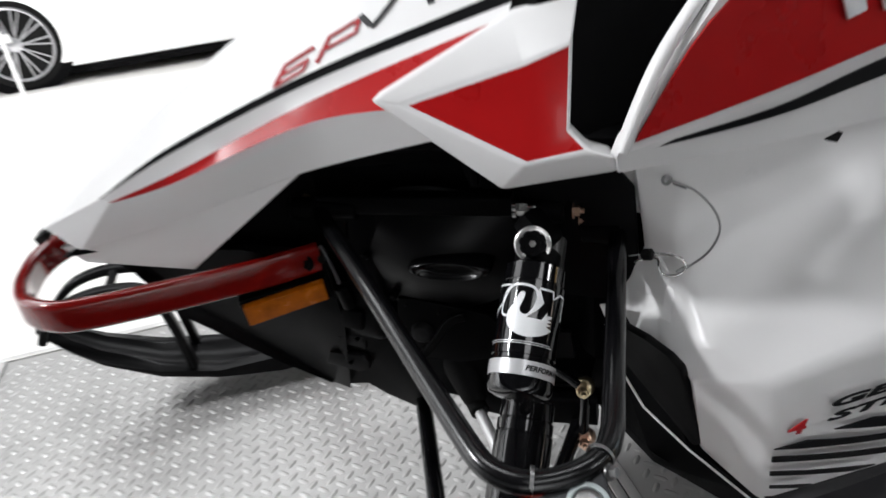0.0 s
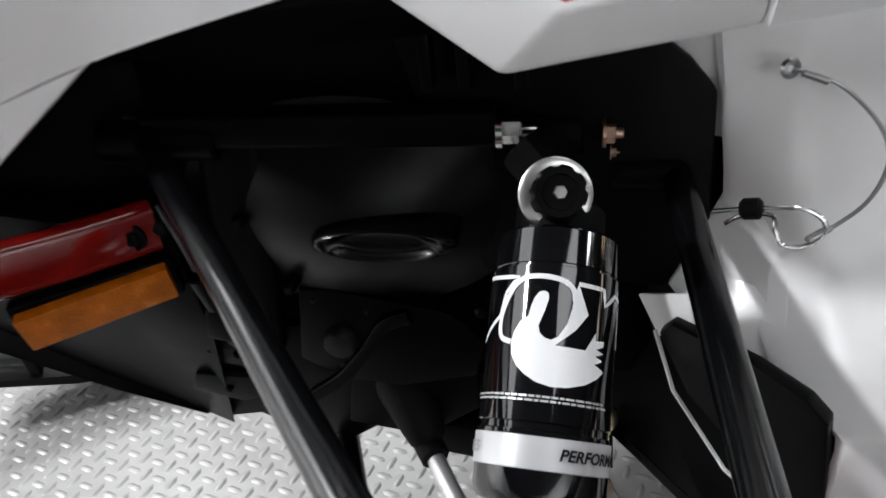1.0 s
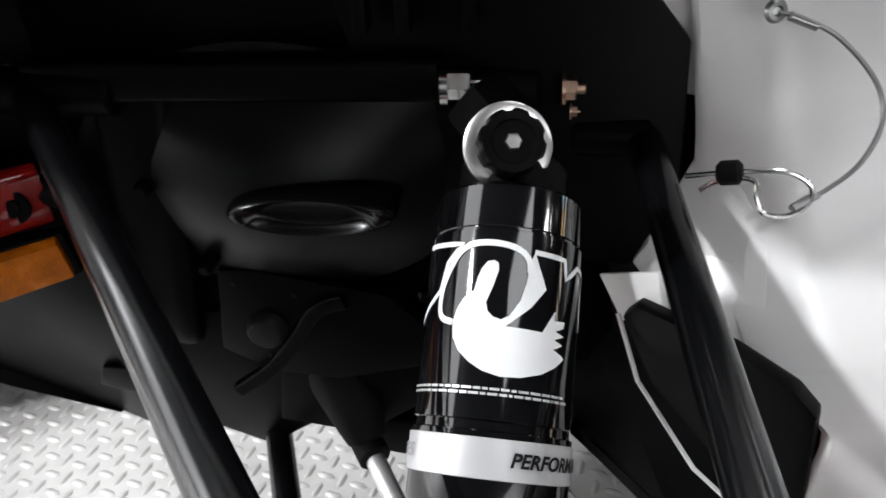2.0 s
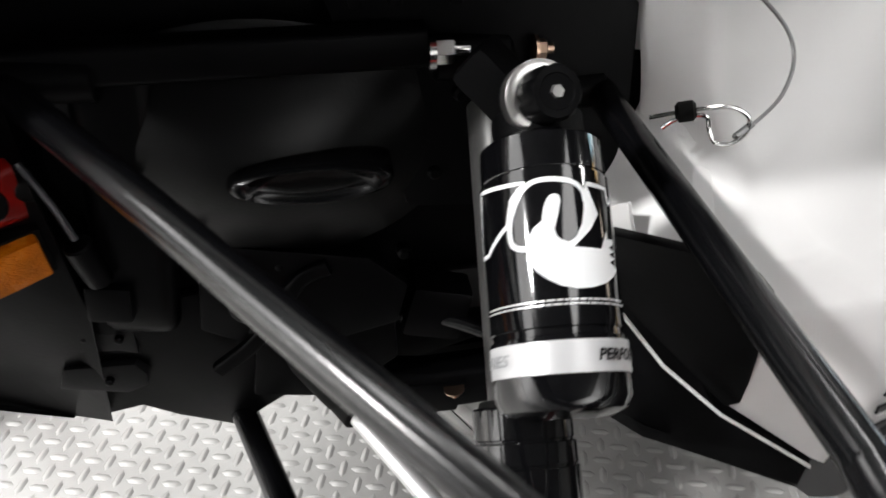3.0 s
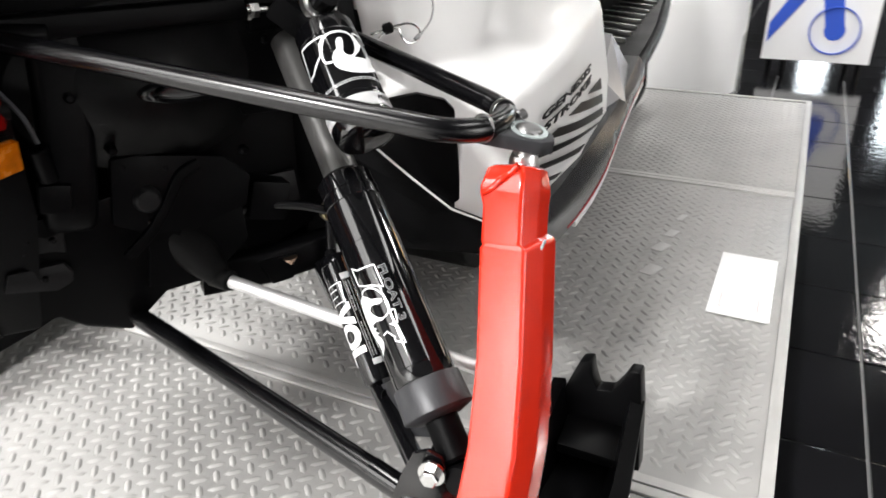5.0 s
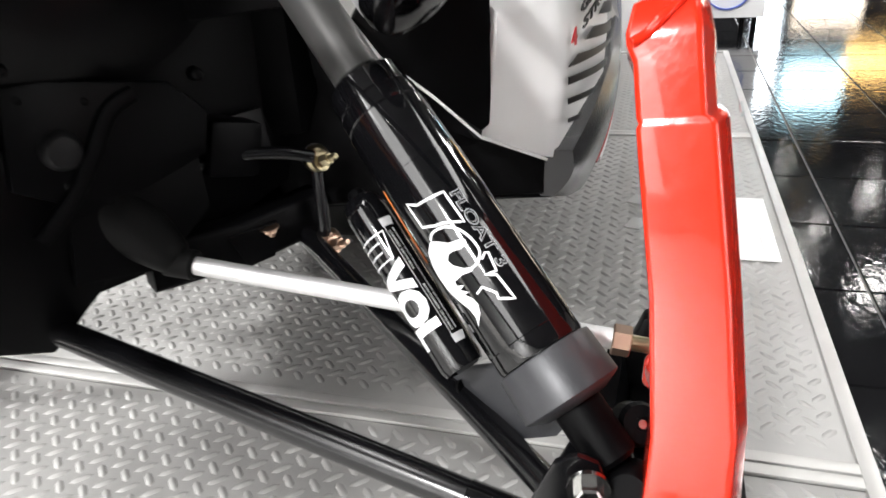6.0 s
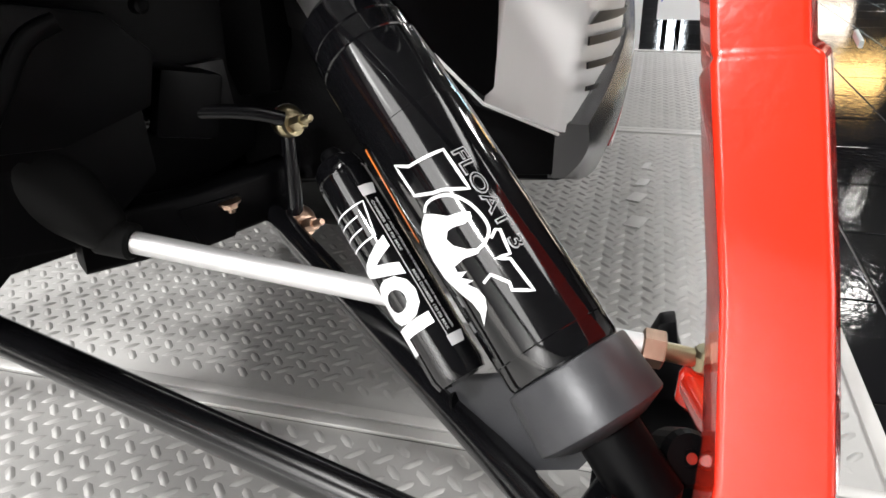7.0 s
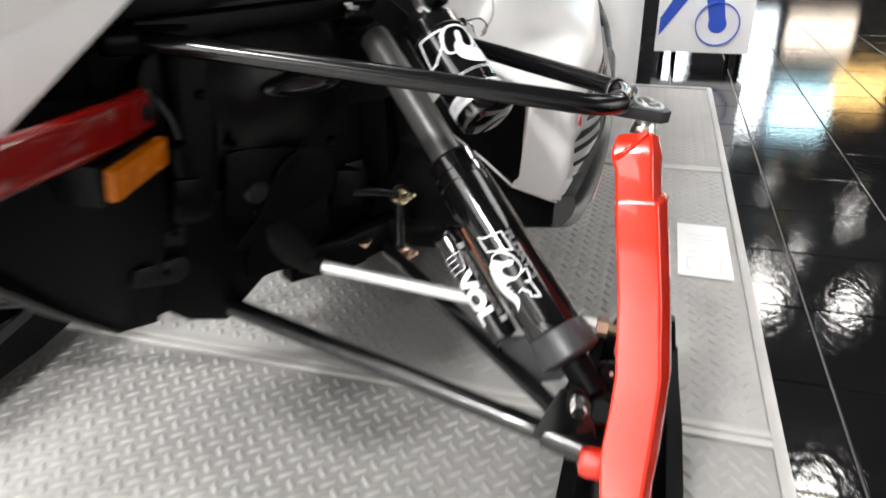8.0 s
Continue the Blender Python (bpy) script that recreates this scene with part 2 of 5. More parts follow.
def grid(rows, thick=None, bands=None, flip=False):
    """A sheet through rows of points; bands gives each strip's material slot; thick (a vector) gives it depth."""
    bm = bmesh.new()
    vs = [[bm.verts.new(p) for p in row] for row in rows]
    for j in range(len(vs) - 1):
        for i in range(len(vs[j]) - 1):
            q = (vs[j][i], vs[j][i + 1], vs[j + 1][i + 1], vs[j + 1][i])
            f = bm.faces.new(q[::-1] if flip else q)
            if bands:
                f.material_index = bands[j]
    if thick:
        back = [[bm.verts.new(Vector(p) + Vector(thick)) for p in row] for row in rows]
        for j in range(len(back) - 1):
            for i in range(len(back[j]) - 1):
                q = (back[j][i], back[j + 1][i], back[j + 1][i + 1], back[j][i + 1])
                f = bm.faces.new(q[::-1] if flip else q)
                if bands:
                    f.material_index = bands[j]
        def rim(a, b, k):
            for i in range(len(a) - 1):
                q = (a[i], b[i], b[i + 1], a[i + 1])
                f = bm.faces.new(q)
                f.material_index = k
        rim(vs[0], back[0], bands[0] if bands else 0)
        rim(back[-1], vs[-1], bands[-1] if bands else 0)
        for col in (0, -1):
            for j in range(len(vs) - 1):
                q = (vs[j][col], back[j][col], back[j + 1][col], vs[j + 1][col])
                f = bm.faces.new(q if col else q[::-1])
                f.material_index = bands[j] if bands else 0
    return bm


def bolt_head(p, d, r, h, hexagon=True):
    """A hexagon head on a washer."""
    bm = turned(p, d, [(0, r * 1.45), (h * 0.25, r * 1.45)], 28)
    lathe(bm, Vector(p) + Vector(d).normalized() * h * 0.25, d, [(0, r), (h * 0.65, r), (h * 0.75, r * 0.85)], 6 if hexagon else 24)
    return bm


def nut_on_thread(p, d, r, h):
    bm = bolt_head(p, d, r, h)
    lathe(bm, p, d, [(0, r * 0.5), (h * 1.5, r * 0.5), (h * 1.6, r * 0.4)], 16)
    return bm

# ---- the hall: floors, walls, ceiling ----
FLOOR = -0.12


def flat(name, x0, y0, x1, y1, z, thick, mat, label, category):
    bm = block((x1 - x0, y1 - y0, thick), Matrix.Translation(((x0 + x1) / 2, (y0 + y1) / 2, z - thick / 2)), 0)
    return tagged(part(name, bm, mat), label, category, kind="structure")


flat("floor", -14, -14, 22, 22, FLOOR, 0.2, JOINT, "black polished stone tile floor of the show hall", "floor")
flat("floor_pale", -12, 1.72, 3.0, 14, FLOOR + 0.006, 0.006, PALE, "white glossy show floor under the car", "floor")
flat("ceiling", -14, -14, 22, 22, 6.2, 0.2, CEIL, "dark painted ceiling of the hall", "ceiling")
# white and pale walls are out of view, added to bounce the lamps' light
flat("wall_west", -14.2, -14, -14, 22, 6.0, 6.12, PAPER, "white wall out of view, added to bounce the wash light", "wall")
flat("wall_east", 22, -14, 22.2, 22, 6.0, 6.12, WALL, "dark hall wall", "wall")
flat("wall_south", -14, -14.2, 22, -14, 6.0, 6.12, PAPER, "pale wall out of view, added to bounce lamp light", "wall")
flat("wall_north", -14, 22, 22, 22.2, 6.0, 6.12, PAPER, "pale wall out of view, added to bounce lamp light", "wall")

# ---- the display platform ----
EDGE_Y, FAR_Y = -0.053, 1.653
SEAMS = (-1.68, -0.38, 0.92, 2.22, 3.35)
platform = thing("platform", (0.8, 0.8, FLOOR), "low display platform of grey chequer plate with pale metal edge strips", "platform", kind="structure")
body = block((SEAMS[-1] - SEAMS[0], FAR_Y - EDGE_Y, -FLOOR - 0.008), Matrix.Translation(((SEAMS[0] + SEAMS[-1]) / 2, (EDGE_Y + FAR_Y) / 2, (FLOOR - 0.008) / 2)), 0)
part("base", body, SATIN, platform)
PX, PY = 0.0358, 0.0356
LUG_AT = ((0.8088, 0.9483), (0.8088, 0.9483), (0.9750, 0.6790), (2.2660, 0.6790))  # one lug on each panel


LUG_VERTS = [(-0.0150, 0, 0), (-0.0078, -0.0050, 0), (0.0078, -0.0050, 0), (0.0150, 0, 0), (0.0078, 0.0050, 0), (-0.0078, 0.0050, 0), (-0.0070, -0.0014, 0.0022), (0.0070, -0.0014, 0.0022), (0.0070, 0.0014, 0.0022), (-0.0070, 0.0014, 0.0022)]
LUG_FACES = [(0, 1, 6), (0, 6, 9), (0, 9, 5), (1, 2, 7, 6), (2, 3, 7), (7, 3, 8), (8, 3, 4), (4, 5, 9, 8), (6, 7, 8, 9)]


def relief(name, verts, polys):
    me = bpy.data.meshes.new(name)
    me.from_pydata(verts, [], polys)
    me.materials.append(PLATE)
    me.polygons.foreach_set("use_smooth", [True] * len(polys))
    return me


def lug_places(x0, x1, y0, y1, lug):
    """Centres and turns of the raised lozenges, set crosswise by turns."""
    for k in (0, 1):
        ox, oy = lug[0] + 0.5 * k * PX, lug[1] + 0.5 * k * PY
        for i in range(math.ceil((x0 + 0.012 - ox) / PX), math.floor((x1 - 0.012 - ox) / PX) + 1):
            for j in range(math.ceil((y0 + 0.012 - oy) / PY), math.floor((y1 - 0.012 - oy) / PY) + 1):
                yield ox + i * PX, oy + j * PY, 45 - 90 * k


lug_piece = relief("lug", LUG_VERTS, LUG_FACES)
for a, b, lug in zip(SEAMS, SEAMS[1:], LUG_AT):
    x0, x1, y0, y1 = a + 0.022, b - 0.022, EDGE_Y + 0.015, FAR_Y - 0.015
    sheet = part("floor_panel", block((x1 - x0, y1 - y0, 0.006), Matrix.Translation(((x0 + x1) / 2, (y0 + y1) / 2, -0.003)), 0.0008), PLATE, platform)
    verts, polys = [], []
    for cx, cy, turn in lug_places(x0 + 0.004, x1 - 0.004, y0 + 0.004, y1 - 0.004, lug):
        m = pose(cx, cy, 0, 0, 0, turn)
        if 0.94 < cx < 1.22 and 0.40 < cy < 0.95:  # those under the arms, single
            ob = new("lug", lug_piece)
            ob.parent = sheet
            ob.matrix_basis = Matrix.Translation(-PLACE[sheet]) @ m
        else:
            base = len(verts)
            verts += [tuple(m @ Vector(p)) for p in LUG_VERTS]
            polys += [tuple(base + q for q in face) for face in LUG_FACES]
    ob = new("lug_relief", relief("lug_relief", verts, polys))
    ob.parent = sheet
    ob.location = -PLACE[sheet]
    tagged(ob, kind="stuff")
for s in SEAMS:
    for off in ((-0.011, 0.011) if s not in (SEAMS[0], SEAMS[-1]) else (0.0,)):
        part("seam_strip", block((0.018, FAR_Y - EDGE_Y, 0.006), Matrix.Translation((s + off, (EDGE_Y + FAR_Y) / 2, 0.001)), 0.0015), TRIM, platform)
for y in (EDGE_Y + 0.007, FAR_Y - 0.007):
    part("edge_strip", block((SEAMS[-1] - SEAMS[0], 0.020, 0.007), Matrix.Translation(((SEAMS[0] + SEAMS[-1]) / 2, y, 0.0015)), 0.002), TRIM, platform)
    part("edge_side", block((SEAMS[-1] - SEAMS[0], 0.004, 0.11), Matrix.Translation(((SEAMS[0] + SEAMS[-1]) / 2, y + (0.009 if y > 1 else -0.009), -0.06)), 0), TRIM, platform)

for x, y, a, b, turn in ((1.597, 0.243, 0.055, 0.034, -18), (1.727, 0.245, 0.050, 0.030, -20), (1.818, 0.235, 0.045, 0.024, -15), (1.930, 0.228, 0.045, 0.016, -12)):
    part("tape_mark", block((a, b, 0.0012), Matrix.Translation((x, y, 0.0026)) @ pose(0, 0, 0, 0, 0, turn), 0.0003), TAPE, platform, "pale tape residue")

# ---- the snowmobile ----
MID = 0.76
sled = thing("snowmobile", (0.9, MID, 0.0), "white, red and black snowmobile parked on a chequer-plate platform", "snowmobile")


def mirrored(p):
    return Vector((p[0], 2 * MID - p[1], p[2]))


# hood: rows from the middle line down to the lower lip, front to back
HOOD = [
    [(0.164, 0.76, 0.680), (0.34, 0.76, 0.800), (0.50, 0.76, 0.893), (0.66, 0.76, 0.960)],
    [(0.180, 0.738, 0.692), (0.36, 0.708, 0.802), (0.54, 0.683, 0.882), (0.70, 0.665, 0.946)],
    [(0.262, 0.697, 0.729), (0.36, 0.664, 0.784), (0.52, 0.618, 0.846), (0.72, 0.56, 0.905)],
    [(0.262, 0.697, 0.728), (0.362, 0.662, 0.778), (0.522, 0.614, 0.838), (0.72, 0.553, 0.894)],
    [(0.273, 0.690, 0.725), (0.362, 0.659, 0.757), (0.520, 0.603, 0.823), (0.705, 0.53, 0.886)],
    [(0.273, 0.690, 0.724), (0.349, 0.660, 0.743), (0.508, 0.580, 0.806), (0.62, 0.505, 0.822)],
    [(0.218, 0.712, 0.666), (0.364, 0.667, 0.699), (0.488, 0.607, 0.745), (0.63, 0.505, 0.790)],
    [(0.222, 0.74, 0.662), (0.366, 0.70, 0.694), (0.49, 0.64, 0.738), (0.63, 0.545, 0.780)],
]
rows = [curve_points(r, 8) for r in HOOD]
bm = grid(rows, bands=[0, 0, 1, 0, 2, 0, 0], flip=False)
far = grid([[mirrored(p) for p in r] for r in rows], bands=[0, 0, 1, 0, 2, 0, 0], flip=True)
hood = part("hood", merge(bm, far), WHITE, sled, "white hood with red and black stripes", mats=[WHITE, BLACKDECAL, RED], smooth=28)
cheek = [(0.180, 0.738, 0.692), (0.262, 0.697, 0.7285), (0.273, 0.690, 0.7245), (0.218, 0.712, 0.666), (0.208, 0.7085, 0.680), (0.196, 0.719, 0.690)]
part("nose_cheek", slab(cheek, (0.004, 0.010, 0.0)), WHITE, sled)
part("nose_cheek", slab([mirrored(p) for p in cheek], (0.004, -0.010, 0.0)), WHITE, sled)
fender = [(0.190, 0.736, 0.664), (0.364, 0.669, 0.698), (0.488, 0.610, 0.744), (0.339, 0.684, 0.622), (0.212, 0.732, 0.640)]
part("front_fender", slab(fender, (0.004, 0.012, 0.0), 0.0015), WHITE, sled)
part("front_fender", slab([mirrored(p) for p in fender], (0.004, -0.012, 0.0), 0.0015), WHITE, sled)
# added black sheet: closes the hood's open underside, which only shows dark
liner = [curve_points([HOOD[7][0], HOOD[7][1], HOOD[7][2], HOOD[7][3]], 8)]
liner.append([Vector((p.x, MID, p.z + 0.02)) for p in liner[0]])
part("hood_backing", merge(grid(liner, thick=(0, 0, 0.006)), grid([[mirrored(p) for p in r] for r in liner], thick=(0, 0, 0.006))), MATTE, sled, "black sheet added to close the dark space under the hood")
skirt_in = [(0.200, 0.742, 0.655), (0.366, 0.690, 0.692), (0.49, 0.632, 0.738), (0.49, 0.70, 0.742), (0.339, 0.74, 0.66), (0.212, 0.752, 0.640)]
part("fender_liner", slab(skirt_in, (0.0, 0.02, 0.0)), MATTE, sled)


# added black centre sheet that blocks the view through the wheel arch
arch = [(0.22, 0.742, 0.650), (0.37, 0.742, 0.71), (0.50, 0.742, 0.80), (0.58, 0.742, 0.84), (0.56, 0.742, 0.45), (0.40, 0.742, 0.45)]
part("arch_blocker", slab(arch, (0, 0.036, 0)), MATTE, sled)


def hood_point(u, v):
    """On the hood's flank, u from nose to rear, v from the black stripe up to the crease."""
    a, b = curve_points(HOOD[2], 10), curve_points(HOOD[1], 10)
    s = max(0, min(29.999, u * 30))
    i = int(s)
    p, q = a[i].lerp(a[i + 1], s - i), b[i].lerp(b[i + 1], s - i)
    return p.lerp(q, v) + Vector((-0.0006, -0.0009, 0.0009))


def hood_stroke(name, line, width, mat):
    pts = []
    for (u0, v0), (u1, v1) in zip(line, line[1:]):
        pts += [hood_point(u0 + (u1 - u0) * k / 4, v0 + (v1 - v0) * k / 4) for k in range(4)]
    pts.append(hood_point(*line[-1]))
    part(name, sweep(pts, box_section(width, 0.0012, 0.0003, 1), up=(-0.3, -0.6, 0.74)), mat, hood)


hood_stroke("red_emblem", [(0.672, 0.46), (0.612, 0.40), (0.594, 0.05), (0.652, 0.10), (0.662, 0.27), (0.606, 0.22)], 0.0044, REDPRINT)
hood_stroke("red_emblem", [(0.680, 0.12), (0.702, 0.50), (0.756, 0.55), (0.748, 0.34), (0.694, 0.30)], 0.0044, REDPRINT)
hood_stroke("black_emblem", [(0.760, 0.60), (0.775, 0.30), (0.850, 0.80)], 0.0065, BLACKDECAL)
hood_stroke("black_emblem", [(0.868, 0.25), (0.885, 0.85)], 0.0075, BLACKDECAL)
hood_stroke("black_emblem", [(0.905, 0.22), (0.925, 0.85), (0.975, 0.88), (0.968, 0.5), (0.915, 0.48)], 0.0065, BLACKDECAL)
# dark tip of the nose and the clear lens strip behind it
tip = [(0.158, 0.742, 0.678), (0.178, 0.730, 0.688), (0.178, 0.790, 0.688), (0.158, 0.778, 0.678)]
part("nose_tip", slab([Vector(p) + Vector((0.004, 0, 0.0015)) for p in tip], (0.003, 0, -0.010), 0.002), SATIN, sled, "dark tip of the nose")

# side cowl with its air opening
TIP, LOW = (0.564, 0.516, 0.835), (0.662, 0.447, 0.751)
COWL = {"red": [(0.588, 0.508, 0.829), (0.695, 0.458, 0.861), (0.735, 0.447, 0.875), (0.722, 0.428, 0.803), (0.729, 0.401, 0.791), (0.678, 0.425, 0.780)]}
TOPB, TOPC = (0.705, 0.512, 0.893), (0.765, 0.50, 0.900)
BASE, CORNER = (0.752, 0.398, 0.768), (0.745, 0.388, 0.786)


def cowl_side(flip):
    f = mirrored if flip else Vector
    bm = bmesh.new()
    v = {}

    def at(p):
        key = tuple(p)
        if key not in v:
            v[key] = bm.verts.new(f(p))
        return v[key]
    r = COWL["red"]
    lists = [(0, [TIP, r[0], r[5], LOW]), (0, [LOW, r[5], r[4], BASE]), (0, [r[4], CORNER, BASE]), (1, [r[0], r[1], r[5]]), (1, [r[1], r[3], r[5]]),
             (1, [r[3], r[4], r[5]]), (1, [r[1], r[2], r[3]]), (0, [TIP, TOPB, r[1], r[0]]), (0, [TOPB, TOPC, r[2], r[1]])]
    for k, pts in lists:
        face = bm.faces.new([at(p) for p in pts])
        face.material_index = k
    # depth behind the rim
    rim = [TIP, LOW, BASE, CORNER, r[4], r[3], r[2], TOPC, TOPB]
    back = [bm.verts.new(f(Vector(p) + Vector((0.012, 0.035, -0.004)))) for p in rim]
    for i in range(len(rim)):
        j = (i + 1) % len(rim)
        bm.faces.new((at(rim[i]), at(rim[j]), back[j], back[i]))
    bmesh.ops.recalc_face_normals(bm, faces=bm.faces[:])
    sharp = [e for e in bm.edges if len(e.link_faces) == 2 and e.calc_face_angle(0) > radians(14) and sum(f.material_index for f in e.link_faces) < 2]
    bmesh.ops.bevel(bm, geom=sharp, offset=0.0035, segments=3, affect="EDGES", profile=0.5)
    return bm


for flip in (False, True):
    part("side_cowl", cowl_side(flip), WHITE, sled, "white air-intake cowl with red panel", mats=[WHITE, RED], smooth=40)
    f = mirrored if flip else Vector
    part("intake_recess", slab([f(p) for p in [(0.70, 0.50, 0.80), (0.76, 0.475, 0.775), (0.86, 0.47, 0.80), (0.90, 0.50, 0.93), (0.74, 0.52, 0.93)]], (0, -0.02 if flip else 0.02, 0)), MATTE, sled)


def strip_panel(bottom, top, n, mat, name, label="", thick=(0.0, 0.012, 0.0), flip=False):
    f = mirrored if flip else Vector
    if flip:
        thick = (thick[0], -thick[1], thick[2])
    return part(name, grid([[f(p) for p in curve_points(bottom, n)], [f(p) for p in curve_points(top, n)]], thick=thick), mat, sled, label)


# upper side panel: white body with red field, black wedge and white bars
P0 = [(0.752, 0.396, 0.768), (0.90, 0.405, 0.760), (1.066, 0.43, 0.748), (1.40, 0.47, 0.735)]
P1 = [(0.745, 0.386, 0.788), (0.90, 0.396, 0.808), (1.046, 0.415, 0.835), (1.40, 0.46, 0.88)]
P2 = [(0.752, 0.388, 0.800), (0.90, 0.410, 0.95), (1.05, 0.44, 1.0), (1.40, 0.50, 1.02)]
for flip in (False, True):
    strip_panel(P0, P1, 6, WHITE, "upper_side_panel", flip=flip)
    strip_panel(P1, P2, 6, WHITE, "upper_side_panel", flip=flip)
edge_line = [(0.748, 0.386, 0.790), (0.785, 0.398, 0.852), (0.832, 0.416, 0.897), (0.90, 0.44, 0.95)]
part("intake_edge", sweep(curve_points(edge_line, 8), box_section(0.013, 0.010, 0.004)), WHITE, sled)
red0 = [(0.760, 0.3855, 0.799), (0.90, 0.396, 0.8155), (1.04, 0.4125, 0.834), (1.40, 0.457, 0.879)]
red1 = [(0.764, 0.386, 0.806), (0.852, 0.4025, 0.897), (1.03, 0.4335, 0.96), (1.39, 0.485, 0.99)]
part("red_field", grid([[Vector(p) - Vector((0, 0.0035, 0)) for p in curve_points(red0, 6)], [Vector(p) - Vector((0, 0.0035, 0)) for p in curve_points(red1, 6)]], thick=(0, 0.002, 0)), RED, sled)
wed0 = [(0.756, 0.393, 0.786), (0.90, 0.3975, 0.7895), (1.048, 0.419, 0.800), (1.40, 0.461, 0.83)]
wed1 = [(0.756, 0.393, 0.788), (0.90, 0.397, 0.7975), (1.044, 0.417, 0.818), (1.40, 0.461, 0.86)]
part("black_wedge", grid([[Vector(p) - Vector((0, 0.003, 0)) for p in curve_points(wed0, 6)], [Vector(p) - Vector((0, 0.003, 0)) for p in curve_points(wed1, 6)]], thick=(0, 0.002, 0)), BLACKDECAL, sled)
for k in range(4):
    x = 0.968 + 0.042 * k
    y = 0.3985 + 0.125 * (x - 0.96)
    part("white_bar", slab([(x, y, 0.862), (x + 0.02, y + 0.0025, 0.866), (x + 0.006, y + 0.004, 0.905), (x - 0.016, y + 0.001, 0.901)], (0, 0.003, 0)), DECAL, sled)

# lower side panel: inner front face, recessed face and the outer face with stripes
A = [(0.822, 0.508, 0.750), (0.86, 0.477, 0.750), (1.06, 0.442, 0.757), (1.38, 0.462, 0.765)]
A1 = [(0.832, 0.492, 0.655), (0.850, 0.459, 0.660), (1.055, 0.434, 0.715), (1.378, 0.455, 0.752)]
B = [(0.832, 0.478, 0.605), (0.843, 0.424, 0.613), (1.045, 0.410, 0.686), (1.375, 0.44, 0.740)]
C = [(0.806, 0.398, 0.558), (0.836, 0.360, 0.577), (1.031, 0.368, 0.652), (1.37, 0.41, 0.72)]
D = [(0.812, 0.354, 0.548), (0.864, 0.314, 0.560), (1.02, 0.298, 0.594), (1.36, 0.325, 0.65)]
E = [(0.838, 0.372, 0.44), (0.868, 0.305, 0.478), (1.06, 0.282, 0.49), (1.35, 0.305, 0.53)]
F = [(0.845, 0.376, 0.425), (0.879, 0.316, 0.393), (1.06, 0.285, 0.415), (1.33, 0.295, 0.462)]
panel_rows = [curve_points([A[k], A1[k], B[k], C[k]], 4) for k in range(4)]
for flip in (False, True):
    f = mirrored if flip else Vector
    rows = []
    for r in [[q[k] for q in panel_rows] for k in range(len(panel_rows[0]))] + [D, E, F]:
        a, b, c, d = [Vector(p) for p in r]
        d = c.lerp(d, 0.64)
        b_in, b_out = b.lerp(a, 0.16), b.lerp(c, 0.05)
        edge = [b_in, (b_in + b_out) / 4 + b / 2, b_out]
        rows.append([Vector(p) for p in [a.lerp(b_in, k / 5) for k in range(5)] + edge + [b_out.lerp(c, k / 6) for k in range(1, 6)] + [c.lerp(d, k / 6) for k in range(7)]])
    soft = rows[:-4]
    for j in (-4, -3):
        for share in (0.14,):
            soft.append([p.lerp(q, share) for p, q in zip(rows[j], rows[j - 1])])
            soft.append([p / 2 + (p.lerp(q, share) + p.lerp(r, share)) / 4 for p, q, r in zip(rows[j], rows[j - 1], rows[j + 1])])
            soft.append([p.lerp(r, share) for p, r in zip(rows[j], rows[j + 1])])
    rows = [[f(p) for p in r] for r in soft + rows[-2:]]
    part("lower_side_panel", grid(rows, thick=(0.0, -0.006 if flip else 0.006, 0), flip=flip), WHITE, sled, "white lower side panel with black slanted stripes", smooth=40)

# black stripes low on the outer face
def outer(x, z, lift=0.0022):
    """A point just off the outer face."""
    t = (x - 1.06) / 0.25
    y = 0.2825 + (0.0355 * t * t if t < 0 else 0.018 * t * t)
    y += max(0, z - 0.495 - 0.1 * (x - 1.0)) * 0.19 + max(0, 0.44 - z) * 0.06
    return Vector((x - 0.0004, y - lift, z))


# each stripe: front end low and high, rear end low and high, as (x, z)
STRIPES = [((1.088, 0.523), (1.100, 0.5255), (1.158, 0.515), (1.160, 0.530)), ((1.002, 0.513), (1.054, 0.519), (1.170, 0.492), (1.163, 0.506)),
           ((0.928, 0.500), (0.966, 0.506), (1.180, 0.470), (1.176, 0.482)), ((0.870, 0.486), (0.902, 0.492), (1.130, 0.464), (1.182, 0.461)),
           ((0.869, 0.470), (0.869, 0.477), (1.046, 0.450), (1.073, 0.454)), ((0.869, 0.4515), (0.869, 0.4570), (0.955, 0.440), (0.978, 0.4425)), ((0.871, 0.4330), (0.871, 0.4370), (0.902, 0.428), (0.914, 0.4305))]
for a, b, c, d in STRIPES:
    lo, hi = [[outer(p[0] + (q[0] - p[0]) * i / 10, p[1] + (q[1] - p[1]) * i / 10) for i in range(11)] for p, q in ((a, c), (b, d))]
    part("black_stripe", grid([lo, hi], thick=(0, 0.0015, 0)), BLACKDECAL, sled)


